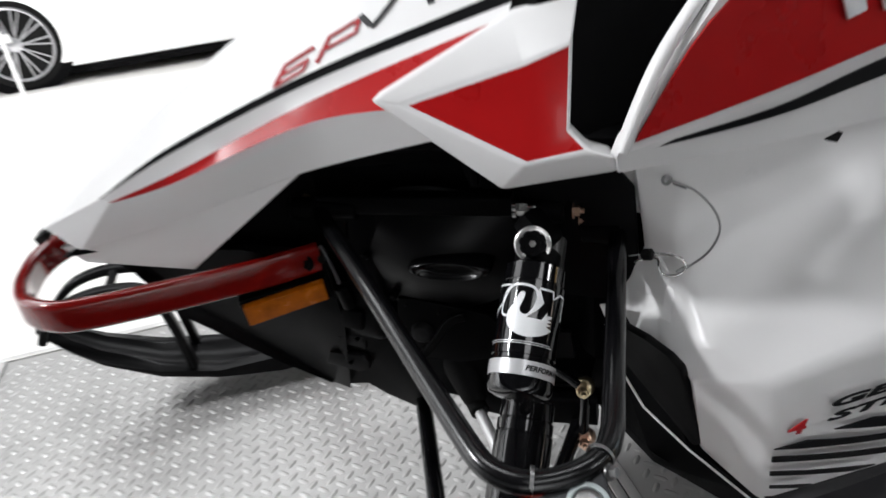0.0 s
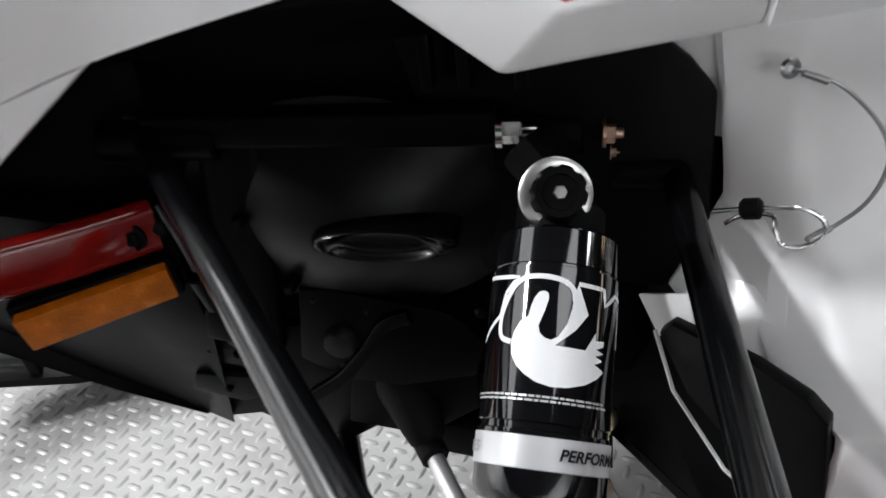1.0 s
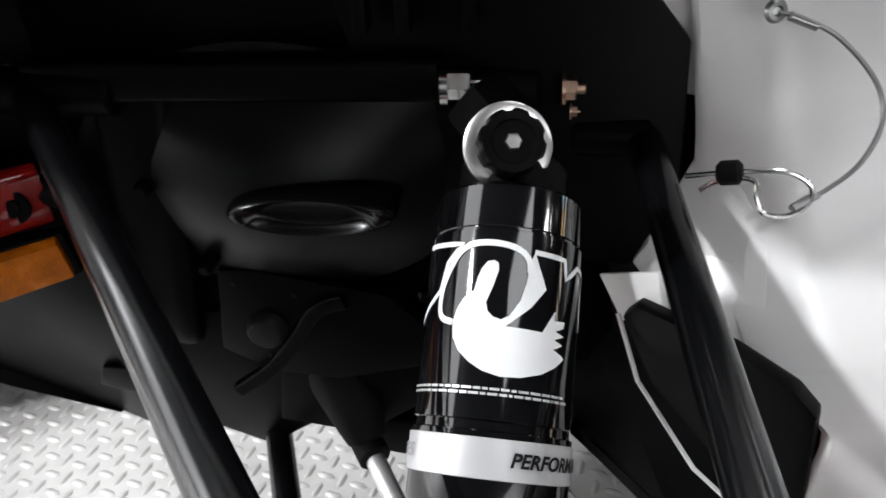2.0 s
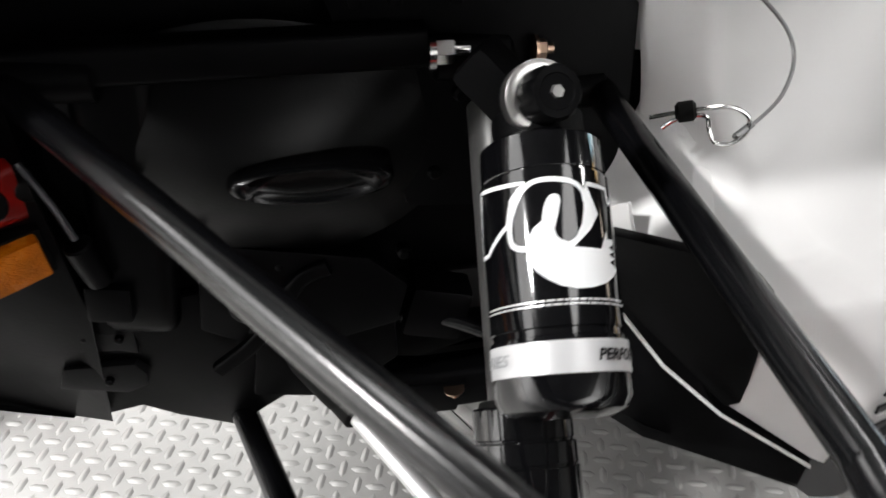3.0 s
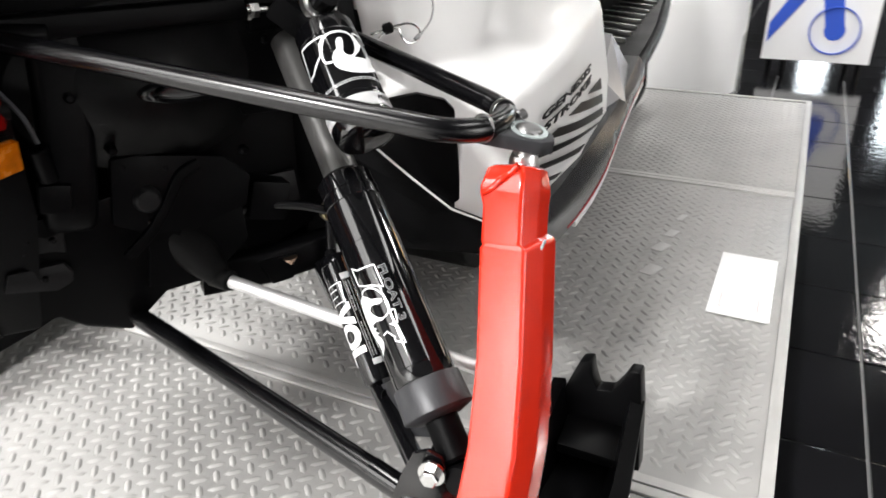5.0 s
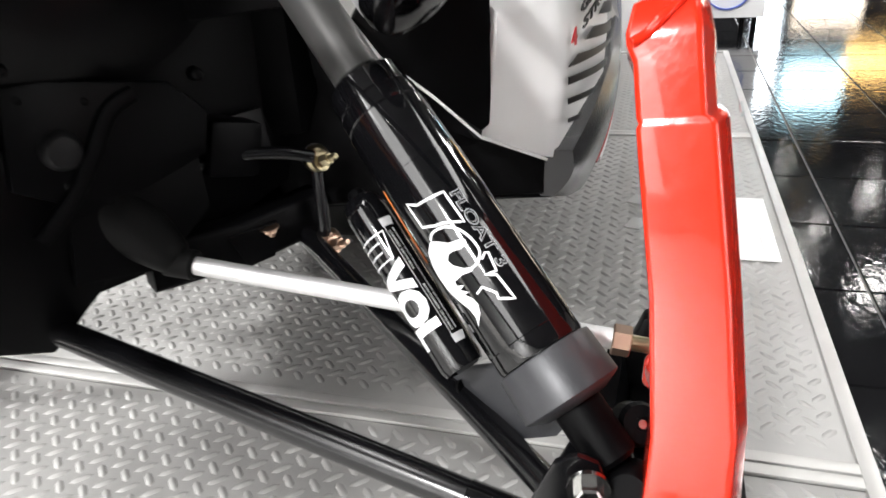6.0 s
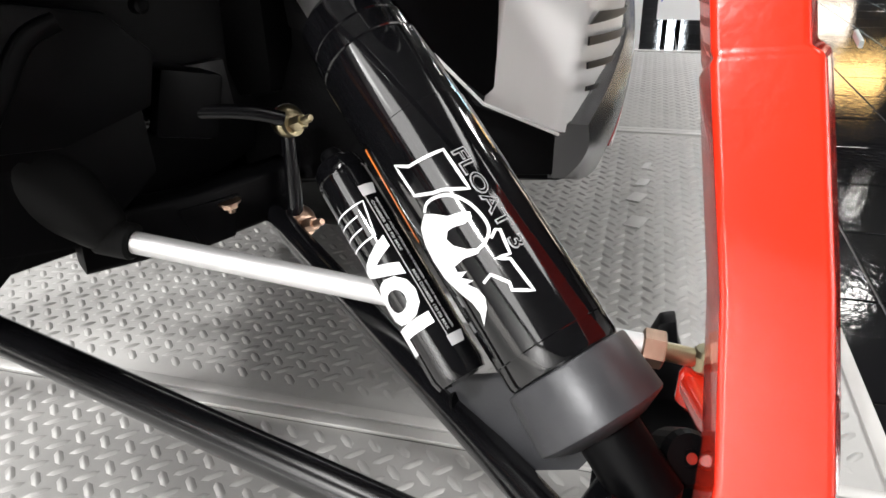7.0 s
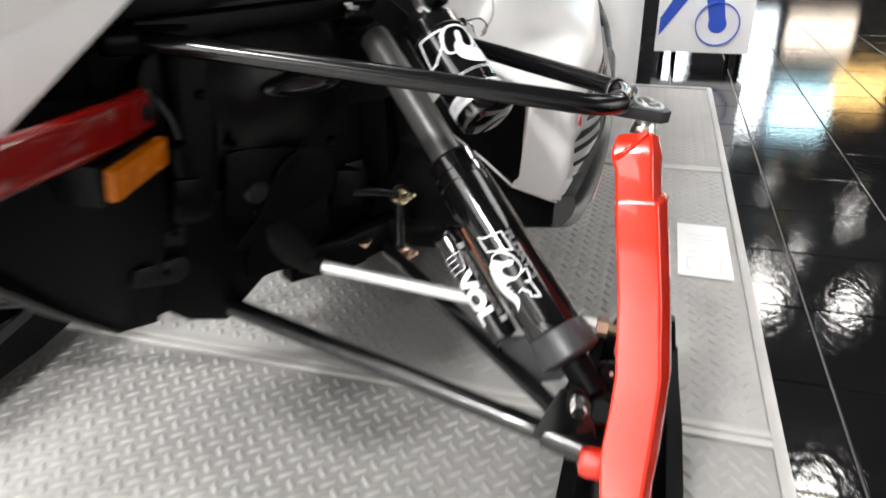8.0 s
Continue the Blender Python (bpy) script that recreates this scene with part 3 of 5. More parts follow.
def text_mesh(words, size, shear=0.0, space=1.0, bold=0.0):
    """Lettering in the built-in font as a bmesh in its own plane."""
    data = bpy.data.curves.new("letters", "FONT")
    data.body, data.size, data.shear, data.space_character = words, size, shear, space
    data.align_x = "LEFT"
    data.offset = bold
    data.resolution_u = 3
    ob = bpy.data.objects.new("letters", data)
    scene.collection.objects.link(ob)
    me = bpy.data.meshes.new_from_object(ob.evaluated_get(bpy.context.evaluated_depsgraph_get()))
    bm = bmesh.new()
    bm.from_mesh(me)
    bpy.data.objects.remove(ob)
    bpy.data.curves.remove(data)
    bpy.data.meshes.remove(me)
    return bm


def panel_text(words, size, x0, z0, mat, stretch, shear=0.3, rise=0.15):
    """Lettering that follows the curved outer face."""
    bm = text_mesh(words, size, shear, 1.0, 0.0003)
    for v in bm.verts:
        x = v.co.x * stretch
        v.co = outer(x0 + x, z0 + rise * x + v.co.y, 0.0042)
    ret = bmesh.ops.extrude_face_region(bm, geom=bm.faces[:])
    bmesh.ops.translate(bm, verts=[g for g in ret["geom"] if isinstance(g, bmesh.types.BMVert)], vec=(0, 0.0012, 0))
    return part("lettering", bm, mat, sled, smooth=0)


panel_text("GENESIS", 0.0115, 0.918, 0.5250, BLACKDECAL, 4.3)
panel_text("STROKE", 0.0105, 0.918, 0.5115, BLACKDECAL, 4.6)
panel_text("4", 0.0185, 0.880, 0.5010, REDPRINT, 1.8)

# grey skirt, pinstripes and belly pan
S0 = [(0.885, 0.317, 0.350), (0.93, 0.304, 0.335), (1.00, 0.294, 0.325), (1.10, 0.284, 0.337), (1.20, 0.280, 0.363), (1.33, 0.285, 0.410), (1.55, 0.30, 0.44)]
S1 = [(0.880, 0.2985, 0.402), (0.93, 0.2905, 0.413), (1.00, 0.2830, 0.428), (1.10, 0.2780, 0.446), (1.20, 0.2805, 0.457), (1.33, 0.288, 0.472), (1.50, 0.30, 0.50)]
low, high = curve_points(S0, 6), curve_points(S1, 6)
for flip in (False, True):
    f = mirrored if flip else Vector
    s = -1 if flip else 1
    bulge = [[f(a.lerp(b, k / 6) + Vector((0, -0.009 * math.sin(math.pi * k / 6), 0))) for a, b in zip(low, high)] for k in range(7)]
    part("skirt", grid(bulge, thick=(0, 0.03 * s, 0)), SKIRT, sled, "dark grey lower skirt", smooth=50)
    part("pinstripe", sweep([f(Vector(p) + Vector((0, -0.004, 0.010))) for p in low[14:]], box_section(0.002, 0.002, 0.0006)), REDPRINT, sled)
    part("skirt_edge", sweep([f(Vector(p) + Vector((0, 0.0, -0.003))) for p in low[16:]], box_section(0.006, 0.009, 0.002)), WHITE, sled)
for k in range(3):
    a = Vector((1.05 + 0.1 * k, 0.277 + 0.004 * k, 0.392 + 0.017 * k))
    part("grey_mark", slab([a, a + Vector((0.06, 0.002, 0.011)), a + Vector((0.066, 0.002, 0.028)), a + Vector((0.006, 0, 0.017))], (0, 0.004, 0)), GREYPRINT, sled)
pan_l = [(0.812, 0.476, 0.560), (0.832, 0.385, 0.428), (0.884, 0.322, 0.392), (0.892, 0.318, 0.350), (0.815, 0.425, 0.372), (0.80, 0.58, 0.36), (0.822, 0.62, 0.52)]
for flip in (False, True):
    f = mirrored if flip else Vector
    part("belly_pan", slab([f(p) for p in pan_l], (0.02, -0.02 if flip else 0.02, 0.0), 0.002), MATTE, sled, "black textured belly pan")
keel = [(0.80, 0.58, 0.36), (0.815, 0.425, 0.372), (0.892, 0.322, 0.346), (1.00, 0.305, 0.322), (1.10, 0.296, 0.334), (1.20, 0.294, 0.362), (1.5, 0.32, 0.43), (1.5, MID, 0.40), (0.74, MID, 0.34), (0.72, 0.64, 0.345)]
for flip in (False, True):
    f = mirrored if flip else Vector
    part("belly_floor", slab([f(p) for p in keel], (0, 0, 0.012)), MATTE, sled)

# glossy black insert beside the shock and the plate above it
insert = [(0.780, 0.475, 0.546), (0.774, 0.458, 0.567), (0.778, 0.394, 0.584), (0.790, 0.366, 0.577), (0.799, 0.358, 0.564), (0.840, 0.370, 0.441), (0.832, 0.378, 0.434), (0.79, 0.452, 0.505)]
part("footwell_insert", slab(insert, (0.010, 0.006, 0.0), 0.003), SATIN, sled, "black insert plate")
part("insert_lip", sweep([Vector(p) for p in ((0.778, 0.476, 0.548), (0.778, 0.452, 0.515), (0.790, 0.410, 0.478), (0.828, 0.378, 0.430), (0.868, 0.322, 0.396))], box_section(0.0024, 0.0024, 0.0006)), WHITE, sled)
part("panel_return", slab([(0.786, 0.508, 0.553), (0.786, 0.458, 0.586), (0.786, 0.448, 0.560), (0.786, 0.482, 0.535)], (0.004, 0.0, 0), 0.001), WHITE, sled)
part("panel_return", slab([(0.838, 0.492, 0.640), (0.830, 0.501, 0.595), (0.803, 0.499, 0.562), (0.797, 0.455, 0.556), (0.810, 0.400, 0.558), (0.840, 0.440, 0.607)], (0.004, 0.004, 0), 0.001), WHITE, sled)
part("panel_return", slab([(0.806, 0.532, 0.744), (0.826, 0.514, 0.744), (0.838, 0.502, 0.700), (0.840, 0.498, 0.660), (0.828, 0.516, 0.660), (0.812, 0.528, 0.700)], (0.003, 0.005, 0), 0.001), WHITE, sled)
flap = [(0.66, 0.625, 0.745), (0.800, 0.518, 0.722), (0.811, 0.510, 0.712), (0.824, 0.500, 0.693), (0.829, 0.496, 0.60), (0.80, 0.500, 0.560), (0.70, 0.575, 0.56)]
part("side_plate", slab(flap, (0.006, 0.010, 0.0), 0.002), SATIN, sled, "black side plate")

# bulkhead, its ribs, bosses and the frame bar
wall = [Vector(p) + Vector((0.015, 0.026, 0)) for p in [(0.485, 0.705, 0.74), (0.82, 0.515, 0.74), (0.82, 0.53, 0.40), (0.68, 0.615, 0.345), (0.56, 0.70, 0.335), (0.485, 0.73, 0.40)]]
part("bulkhead", slab(wall, (0.015, 0.025, 0), 0.004), FRAME, sled, "black painted bulkhead")
part("bulkhead", slab([mirrored(p) for p in wall], (0.015, -0.025, 0), 0.004), FRAME, sled, "black painted bulkhead")
roof = [(0.30, 0.70, 0.70), (0.485, 0.64, 0.755), (0.62, 0.52, 0.775), (0.82, 0.49, 0.745), (0.82, MID, 0.78), (0.30, MID, 0.72)]
part("arch_cover", slab(roof, (0, 0, 0.01)), MATTE, sled)


def on_wall(x, z, out=0.0):
    """A point on the bulkhead's outer face, out metres off it."""
    return Vector((x - 0.49 * out, 0.705 - 0.567 * (x - 0.485) - 0.87 * out, z))


OUT = Vector((-0.49, -0.87, 0))
ALONG = Vector((0.87, -0.493, 0))
# dished tank shell with an oval boss
def dome(x, z, a, b, rings, n=36):
    """A round-edged swelling on the bulkhead: rings of (share of the size, height)."""
    bm, ring = bmesh.new(), []
    for k, out in rings:
        ring.append([bm.verts.new(on_wall(x + k * a * math.cos(t), z + k * b * math.sin(t), out)) for t in [2 * math.pi * i / n for i in range(n)]])
    for r0, r1 in zip(ring, ring[1:]):
        for i in range(n):
            bm.faces.new((r0[i], r0[(i + 1) % n], r1[(i + 1) % n], r1[i]))
    bm.faces.new(ring[-1])
    return bm


part("tank_shell", dome(0.620, 0.606, 0.112, 0.086, [(k / 14, 0.036 * (1 - (k / 14) ** 2) ** 1.5 - 0.0005) for k in range(14, 0, -1)], 56), SHELL, sled, "black rounded plastic shell", smooth=60)
part("air_duct", sweep(curve_points([on_wall(x, z, out) for x, z, out in ((0.556, 0.668, 0.0), (0.551, 0.610, 0.006), (0.543, 0.545, 0.008), (0.535, 0.492, 0.004), (0.533, 0.478, -0.012))], 6), box_section(0.052, 0.030, 0.012, 4), up=OUT), FRAME, sled, "black moulded air duct", smooth=60)
part("oval_boss", dome(0.650, 0.606, 0.044, 0.0135, [(1.0, 0.010), (1.0, 0.042), (0.95, 0.048), (0.86, 0.050), (0.74, 0.048), (0.66, 0.044), (0.5, 0.043), (0.1, 0.043)], 40), BOSS, sled, smooth=60)
for x, z in [(0.578, 0.552), (0.555, 0.61), (0.70, 0.52), (0.72, 0.585), (0.735, 0.64), (0.60, 0.46)]:
    part("rivet", turned(on_wall(x, z, 0.0), OUT, [(0, 0.006), (0.026 if z > 0.5 and x < 0.6 else 0.008, 0.005), (0.029 if z > 0.5 and x < 0.6 else 0.010, 0.003)], 14), FRAME, sled)
part("frame_bar", sweep([on_wall(0.51, 0.676, 0.012), on_wall(0.715, 0.676, 0.012)], box_section(0.022, 0.024, 0.004)), FRAME, sled, "black square frame bar")
for x in (0.68, 0.70, 0.73):
    part("rib", block((0.008, 0.02, 0.05), Matrix.Translation(on_wall(x, 0.725, 0.01)) @ pose(0, 0, 0, 0, 0, -29.5), 0.002), FRAME, sled)
part("frame_nut", nut_on_thread(on_wall(0.716, 0.672, 0.014), ALONG, 0.0085, 0.016), CHROME, sled, "plated hexagon nut")
part("frame_nut", nut_on_thread((0.766, 0.530, 0.669), ALONG, 0.0062, 0.008), COPPER, sled, "copper-coloured hexagon nut")
part("frame_nut", nut_on_thread((0.774, 0.533, 0.6535), ALONG, 0.0034, 0.004), COPPER, sled, "copper-coloured hexagon nut")
part("frame_nut", nut_on_thread((0.536, 0.681, 0.674), OUT, 0.0052, 0.009), BRASS, sled, "yellow zinc nut")
part("frame_nut", nut_on_thread((0.490, 0.706, 0.674), OUT, 0.004, 0.007), BRASS, sled, "yellow zinc nut")
# lower frame plate, bracket and cast gear case
low_plate = [(0.50, 0.70, 0.49), (0.60, 0.655, 0.50), (0.64, 0.635, 0.46), (0.62, 0.655, 0.37), (0.585, 0.70, 0.315), (0.545, 0.725, 0.335), (0.52, 0.73, 0.36), (0.49, 0.735, 0.365)]
part("lower_bracket", slab(low_plate, (-0.004, -0.012, 0), 0.003), FRAME, sled)
case = [(0.595, 0.662, 0.375), (0.605, 0.656, 0.440), (0.650, 0.632, 0.490), (0.700, 0.600, 0.475), (0.700, 0.598, 0.405), (0.655, 0.628, 0.362)]
part("gear_case", merge(slab(case, (-0.004, -0.007, 0.0), 0.003), turned((0.650, 0.64, 0.425), OUT, [(0, 0.03), (0.008, 0.026), (0.010, 0.020)], 8)), FRAME, sled, "black cast steering case")
# plates, web and boss low on the bulkhead
def plate(name, outline, out, mat, bevel=0.002):
    part(name, slab([on_wall(x, z, out) for x, z in outline], OUT * -0.012, bevel), mat, sled)


plate("tow_bracket", [(0.486, 0.484), (0.500, 0.486), (0.526, 0.482), (0.523, 0.447), (0.512, 0.452), (0.484, 0.454)], 0.004, DUSTY)
plate("tow_bracket", [(0.473, 0.438), (0.518, 0.436), (0.524, 0.424), (0.522, 0.412), (0.508, 0.406), (0.466, 0.418)], 0.003, DUSTY, 0.003)
plate("case_flange", [(0.576, 0.538), (0.600, 0.538), (0.678, 0.519), (0.702, 0.490), (0.694, 0.455), (0.640, 0.440), (0.596, 0.446), (0.566, 0.467)], 0.008, FRAME, 0.003)
part("case_rib", sweep(curve_points([on_wall(x, z, 0.010) for x, z in ((0.652, 0.517), (0.634, 0.508), (0.617, 0.480), (0.598, 0.452), (0.572, 0.428))], 6), box_section(0.010, 0.012, 0.003)), FRAME, sled)
part("case_boss", turned(on_wall(0.600, 0.488, 0.004), OUT, [(0, 0.016), (0.010, 0.014), (0.013, 0.011), (0.014, 0.005)], 24), DUSTY, sled)
for x, z in ((0.495, 0.470), (0.515, 0.465), (0.585, 0.528), (0.622, 0.518), (0.500, 0.424)):
    part("rivet", turned(on_wall(x, z, 0.004), OUT, [(0, 0.0035), (0.004, 0.003), (0.005, 0.0015)], 12), FRAME, sled)
part("lower_frame_rail", sweep([Vector(p) for p in ((0.655, 0.640, 0.362), (0.722, 0.590, 0.358), (0.800, 0.545, 0.362))], box_section(0.03, 0.044, 0.005)), FRAME, sled)
part("frame_tab", slab([(0.700, 0.585, 0.372), (0.742, 0.556, 0.372), (0.735, 0.561, 0.338), (0.712, 0.577, 0.336)], (0.006, 0.010, 0), 0.002), FRAME, sled)
part("mount_block", block((0.05, 0.045, 0.05), Matrix.Translation((0.735, 0.592, 0.447)) @ pose(0, 0, 0, 0, 15, -30), 0.006), FRAME, sled)

part("bar_bracket", slab([(0.752, 0.600, 0.470), (0.782, 0.583, 0.470), (0.786, 0.581, 0.428), (0.740, 0.607, 0.424), (0.742, 0.606, 0.448)], (-0.004, -0.008, 0), 0.002), DUSTY, sled, "worn dark bar bracket")
part("bracket_screw", nut_on_thread((0.748, 0.594, 0.452), (-0.49, -0.87, 0.1), 0.0040, 0.006), STEEL, sled)
# front pan under the nose, bumper and reflector
pan = [(0.24, 0.752, 0.640), (0.302, 0.752, 0.524), (0.40, 0.750, 0.420), (0.468, 0.747, 0.356), (0.490, 0.712, 0.362), (0.500, 0.675, 0.50), (0.495, 0.665, 0.60), (0.40, 0.672, 0.640)]
part("front_pan", slab(pan, (0, 0.03, 0), 0.003), SATIN, sled, "black moulded front pan")
part("front_pan", slab([mirrored(p) for p in pan], (0, -0.03, 0), 0.003), SATIN, sled, "black moulded front pan")
nose = [(0.24, 0.745, 0.640), (0.302, 0.745, 0.522), (0.40, 0.745, 0.418), (0.468, 0.745, 0.354)]
part("nose_pan", slab(nose + [(0.49, 0.745, 0.5), (0.45, 0.745, 0.66)], (0, 0.03, 0), 0.004), SATIN, sled)
under = [Vector((0.19, 0.73, 0.652)), Vector((0.35, 0.70, 0.66)), Vector((0.35, 0.82, 0.66)), Vector((0.19, 0.79, 0.652))]
part("nose_floor", slab(under, (0.02, 0, 0.012), 0.002), SATIN, sled)
half = [(0.486, 0.672, 0.609), (0.42, 0.655, 0.612), (0.32, 0.642, 0.617), (0.225, 0.640, 0.619), (0.185, 0.648, 0.620), (0.150, 0.680, 0.620), (0.136, 0.72, 0.621), (0.133, 0.76, 0.621)]
loop = half + [tuple(mirrored(p)) for p in half[-2::-1]]
part("bumper", sweep(curve_points(loop, 7), box_section(0.017, 0.040, 0.0075, 4)), BUMPER, sled, "red painted front bumper loop")
for s in (1, -1):
    part("bumper_end_cap", turned((0.484, MID - s * (MID - 0.672), 0.609), (1, -0.3 * s, 0), [(0, 0.008), (0.012, 0.010)], 16), RUBBER, sled)
part("bumper_bolt", turned((0.470, 0.6615, 0.6085), (-0.35, -0.93, 0.1), [(0, 0.011), (0.0015, 0.0105), (0.0018, 0.006), (0.004, 0.0055), (0.0045, 0.004)], 20), SATIN, sled, "black bumper bolt with washer")
a, b = Vector((0.387, 0.630, 0.583)), Vector((0.486, 0.650, 0.583))
drop = Vector((0.002, 0.006, -0.029))
part("pan_clip", tube([(0.492, 0.668, 0.625), (0.50, 0.655, 0.600), (0.505, 0.652, 0.575)], 0.0022, 10), CAST, sled, "bare metal clip")
part("pan_clip", rod((0.505, 0.655, 0.570), (0.512, 0.660, 0.535), 0.009), FRAME, sled)
part("pan_clip", block((0.03, 0.02, 0.03), Matrix.Translation((0.515, 0.665, 0.515)) @ pose(0, 0, 0, 0, 10, -30), 0.004), FRAME, sled)
reflector = part("side_reflector", slab([a, b, b + drop, a + drop], (0.0, 0.010, 0.002), 0.002), AMBER, sled, "amber side reflector")
c = Vector((-0.004, 0.003, 0.005))
part("reflector_backing", slab([a + c + Vector((0, 0.009, 0)), b + c * -1 + Vector((0, 0.012, 0.008)), b + drop + Vector((0.004, 0.01, -0.004)), a + drop + Vector((-0.004, 0.01, -0.004))], (0.0, 0.05, 0.0), 0.002), SATIN, sled)

# upper arm: one bent tube with a ball-joint head
ARM = [(0.500, 0.665, 0.669), (0.5209, 0.5511, 0.654), (0.566, 0.292, 0.6195), (0.574, 0.262, 0.615), (0.592, 0.242, 0.612), (0.615, 0.236, 0.610), (0.643, 0.238, 0.609), (0.666, 0.249, 0.609), (0.682, 0.268, 0.6107), (0.7851, 0.4637, 0.6319), (0.815, 0.52, 0.638)]


def bent(points, steps=8):
    """Straight legs stay straight, the bend between them is rounded."""
    pts = [Vector(p) for p in points]
    mid = curve_points(pts[2:-2], steps)
    return pts[:2] + mid + pts[-2:]


def suspension_arm(f):
    arm = part("upper_arm", sweep([f(p) for p in bent(ARM)], round_section(0.0099, 22)), TUBE, sled, "glossy black tubular upper arm")
    part("pivot_sleeve", rod(f((0.47, 0.69, 0.672)), f((0.545, 0.655, 0.668)), 0.014), FRAME, arm)
    part("pivot_sleeve", rod(f((0.78, 0.537, 0.637)), f((0.815, 0.512, 0.638)), 0.013), FRAME, arm)
    head = [(0.596, 0.246), (0.605, 0.228), (0.615, 0.210), (0.621, 0.197), (0.634, 0.190), (0.646, 0.195), (0.653, 0.208), (0.655, 0.224), (0.667, 0.242), (0.656, 0.252), (0.645, 0.240), (0.622, 0.240), (0.608, 0.252)]
    part("ball_joint_head", slab([f((x, y, 0.6040 + 0.26 * (y - 0.216))) for x, y in head], (0.0005, 0.002, -0.012), 0.002), CAST, arm, "dark grey forged ball-joint head")
    eye = f((0.635, 0.213, 0.6035))
    up = Vector((-0.03, -0.25 if f is Vector else 0.25, 1)).normalized()
    part("eye_rim", turned(eye - up * 0.001, up, [(0, 0.0162), (0.0020, 0.0160), (0.0022, 0.0152), (0.0023, 0.0122), (0.0010, 0.0114)], 40), RIM, arm, "pale machined eye rim")
    part("joint_cap", turned(eye + up * 0.0006, up, [(0, 0.0112), (0.0015, 0.0106), (0.0028, 0.0090), (0.0034, 0.0060), (0.0036, 0.003)], 32), STEEL, arm, "bright steel joint cap")
    for p, q in (((0.600, 0.2405, 0.6115), (0.6035, 0.2390, 0.6110)), ((0.662, 0.2475, 0.609), (0.6590, 0.2450, 0.609))):
        part("weld_collar", rod(f(p), f(q), 0.0116, 28, 0.3), STEEL, arm, "bare metal weld collar")
    part("joint_bolt", bolt_head(f((0.660, 0.232, 0.606)), (0.6, -0.6, 0.4), 0.0045, 0.008), STEEL, arm)
    part("joint_stud", turned(f((0.634, 0.213, 0.594)), f((0.627, 0.215, 0.568)) - f((0.634, 0.213, 0.594)), [(0, 0.0085), (0.006, 0.010), (0.026, 0.012)], 24), ALU, arm, "bare metal ball stud")
    low = part("lower_arm", rod(f((0.591, 0.70, 0.3335)), f((0.527, 0.285, 0.275)), 0.0118, 24), TUBE, sled, "glossy black tubular lower arm")
    part("rear_leg", rod(f((0.82, 0.60, 0.350)), f((0.525, 0.262, 0.300)), 0.010, 20), TUBE, low)
    part("arm_collar", rod(f((0.5335, 0.326, 0.2807)), f((0.5245, 0.268, 0.2725)), 0.0125, 24), GLOSS, low)
    part("arm_end", rod(f((0.5265, 0.283, 0.274)), f((0.512, 0.205, 0.264)), 0.016, 24, 0.3), TUBE, low)
    for k in (0, 1):
        off = Vector((0.003 + 0.030 * k, 0.010 - 0.01 * k, 0))
        tower = [(0.510, 0.282, 0.276), (0.507, 0.266, 0.318), (0.509, 0.256, 0.340), (0.512, 0.243, 0.346), (0.516, 0.230, 0.338), (0.518, 0.222, 0.315), (0.516, 0.215, 0.270)]
        part("shock_tab", slab([f(Vector(p) + off) for p in tower], (0.006, 0, 0), 0.002), TUBE, low)
    part("lower_bolt", bolt_head(f((0.511, 0.246, 0.328)), (-1, -0.15, 0.05), 0.0085, 0.012), CHROME, low, "bright hexagon bolt with washer")
    return arm


suspension_arm(Vector)
suspension_arm(mirrored)

# ---- front shock ----
TOP = Vector((0.6964, 0.4993, 0.62))
AXIS = Vector((-0.4262, -0.6282, -0.6509)).normalized()
SIDE = AXIS.cross(Vector((0.3, -0.62, 0.72))).normalized()


def on_can(base, d, toward, r):
    """Maps (along, round) in metres onto a cylinder; round counts from the generator that faces toward."""
    d = Vector(d).normalized()
    a = (Vector(toward) - d * d.dot(Vector(toward))).normalized()
    b = a.cross(d)

    def at(s, w, lift=0.0004):
        t = w / r
        return Vector(base) + d * s + (a * math.cos(t) + b * math.sin(t)) * (r + lift)
    return at


def stroke(bm, line, width, at, closed=False):
    """A flat line of some width laid on a cylinder."""
    pts = [Vector((p[0], p[1])) for p in line]
    fine = []
    n = len(pts)
    for i in range(n if closed else n - 1):
        a, b = pts[i], pts[(i + 1) % n]
        k = max(1, int((b - a).length / 0.003))
        fine += [a.lerp(b, j / k) for j in range(k)]
    if not closed:
        fine.append(pts[-1])
    m = len(fine)
    left, right = [], []
    for i, p in enumerate(fine):
        q0 = fine[i - 1] if (i or closed) else p
        q1 = fine[(i + 1) % m] if (i < m - 1 or closed) else p
        t = (q1 - q0).normalized()
        nrm = Vector((-t.y, t.x)) * width / 2
        left.append(bm.verts.new(at(*(p + nrm))))
        right.append(bm.verts.new(at(*(p - nrm))))
    for i in range(m if closed else m - 1):
        j = (i + 1) % m
        bm.faces.new((left[i], left[j], right[j], right[i]))
    return bm


def filled(outline, at):
    """A filled outline laid on a cylinder."""
    bm = bmesh.new()
    bm.faces.new([bm.verts.new((a, b, 0)) for a, b in outline])
    bmesh.ops.triangulate(bm, faces=bm.faces[:])
    for _ in range(3):
        long = [e for e in bm.edges if e.calc_length() > 0.004]
        if long:
            bmesh.ops.subdivide_edges(bm, edges=long, cuts=1)
            bmesh.ops.triangulate(bm, faces=bm.faces[:])
    for v in bm.verts:
        v.co = at(v.co.x, v.co.y)
    return bm


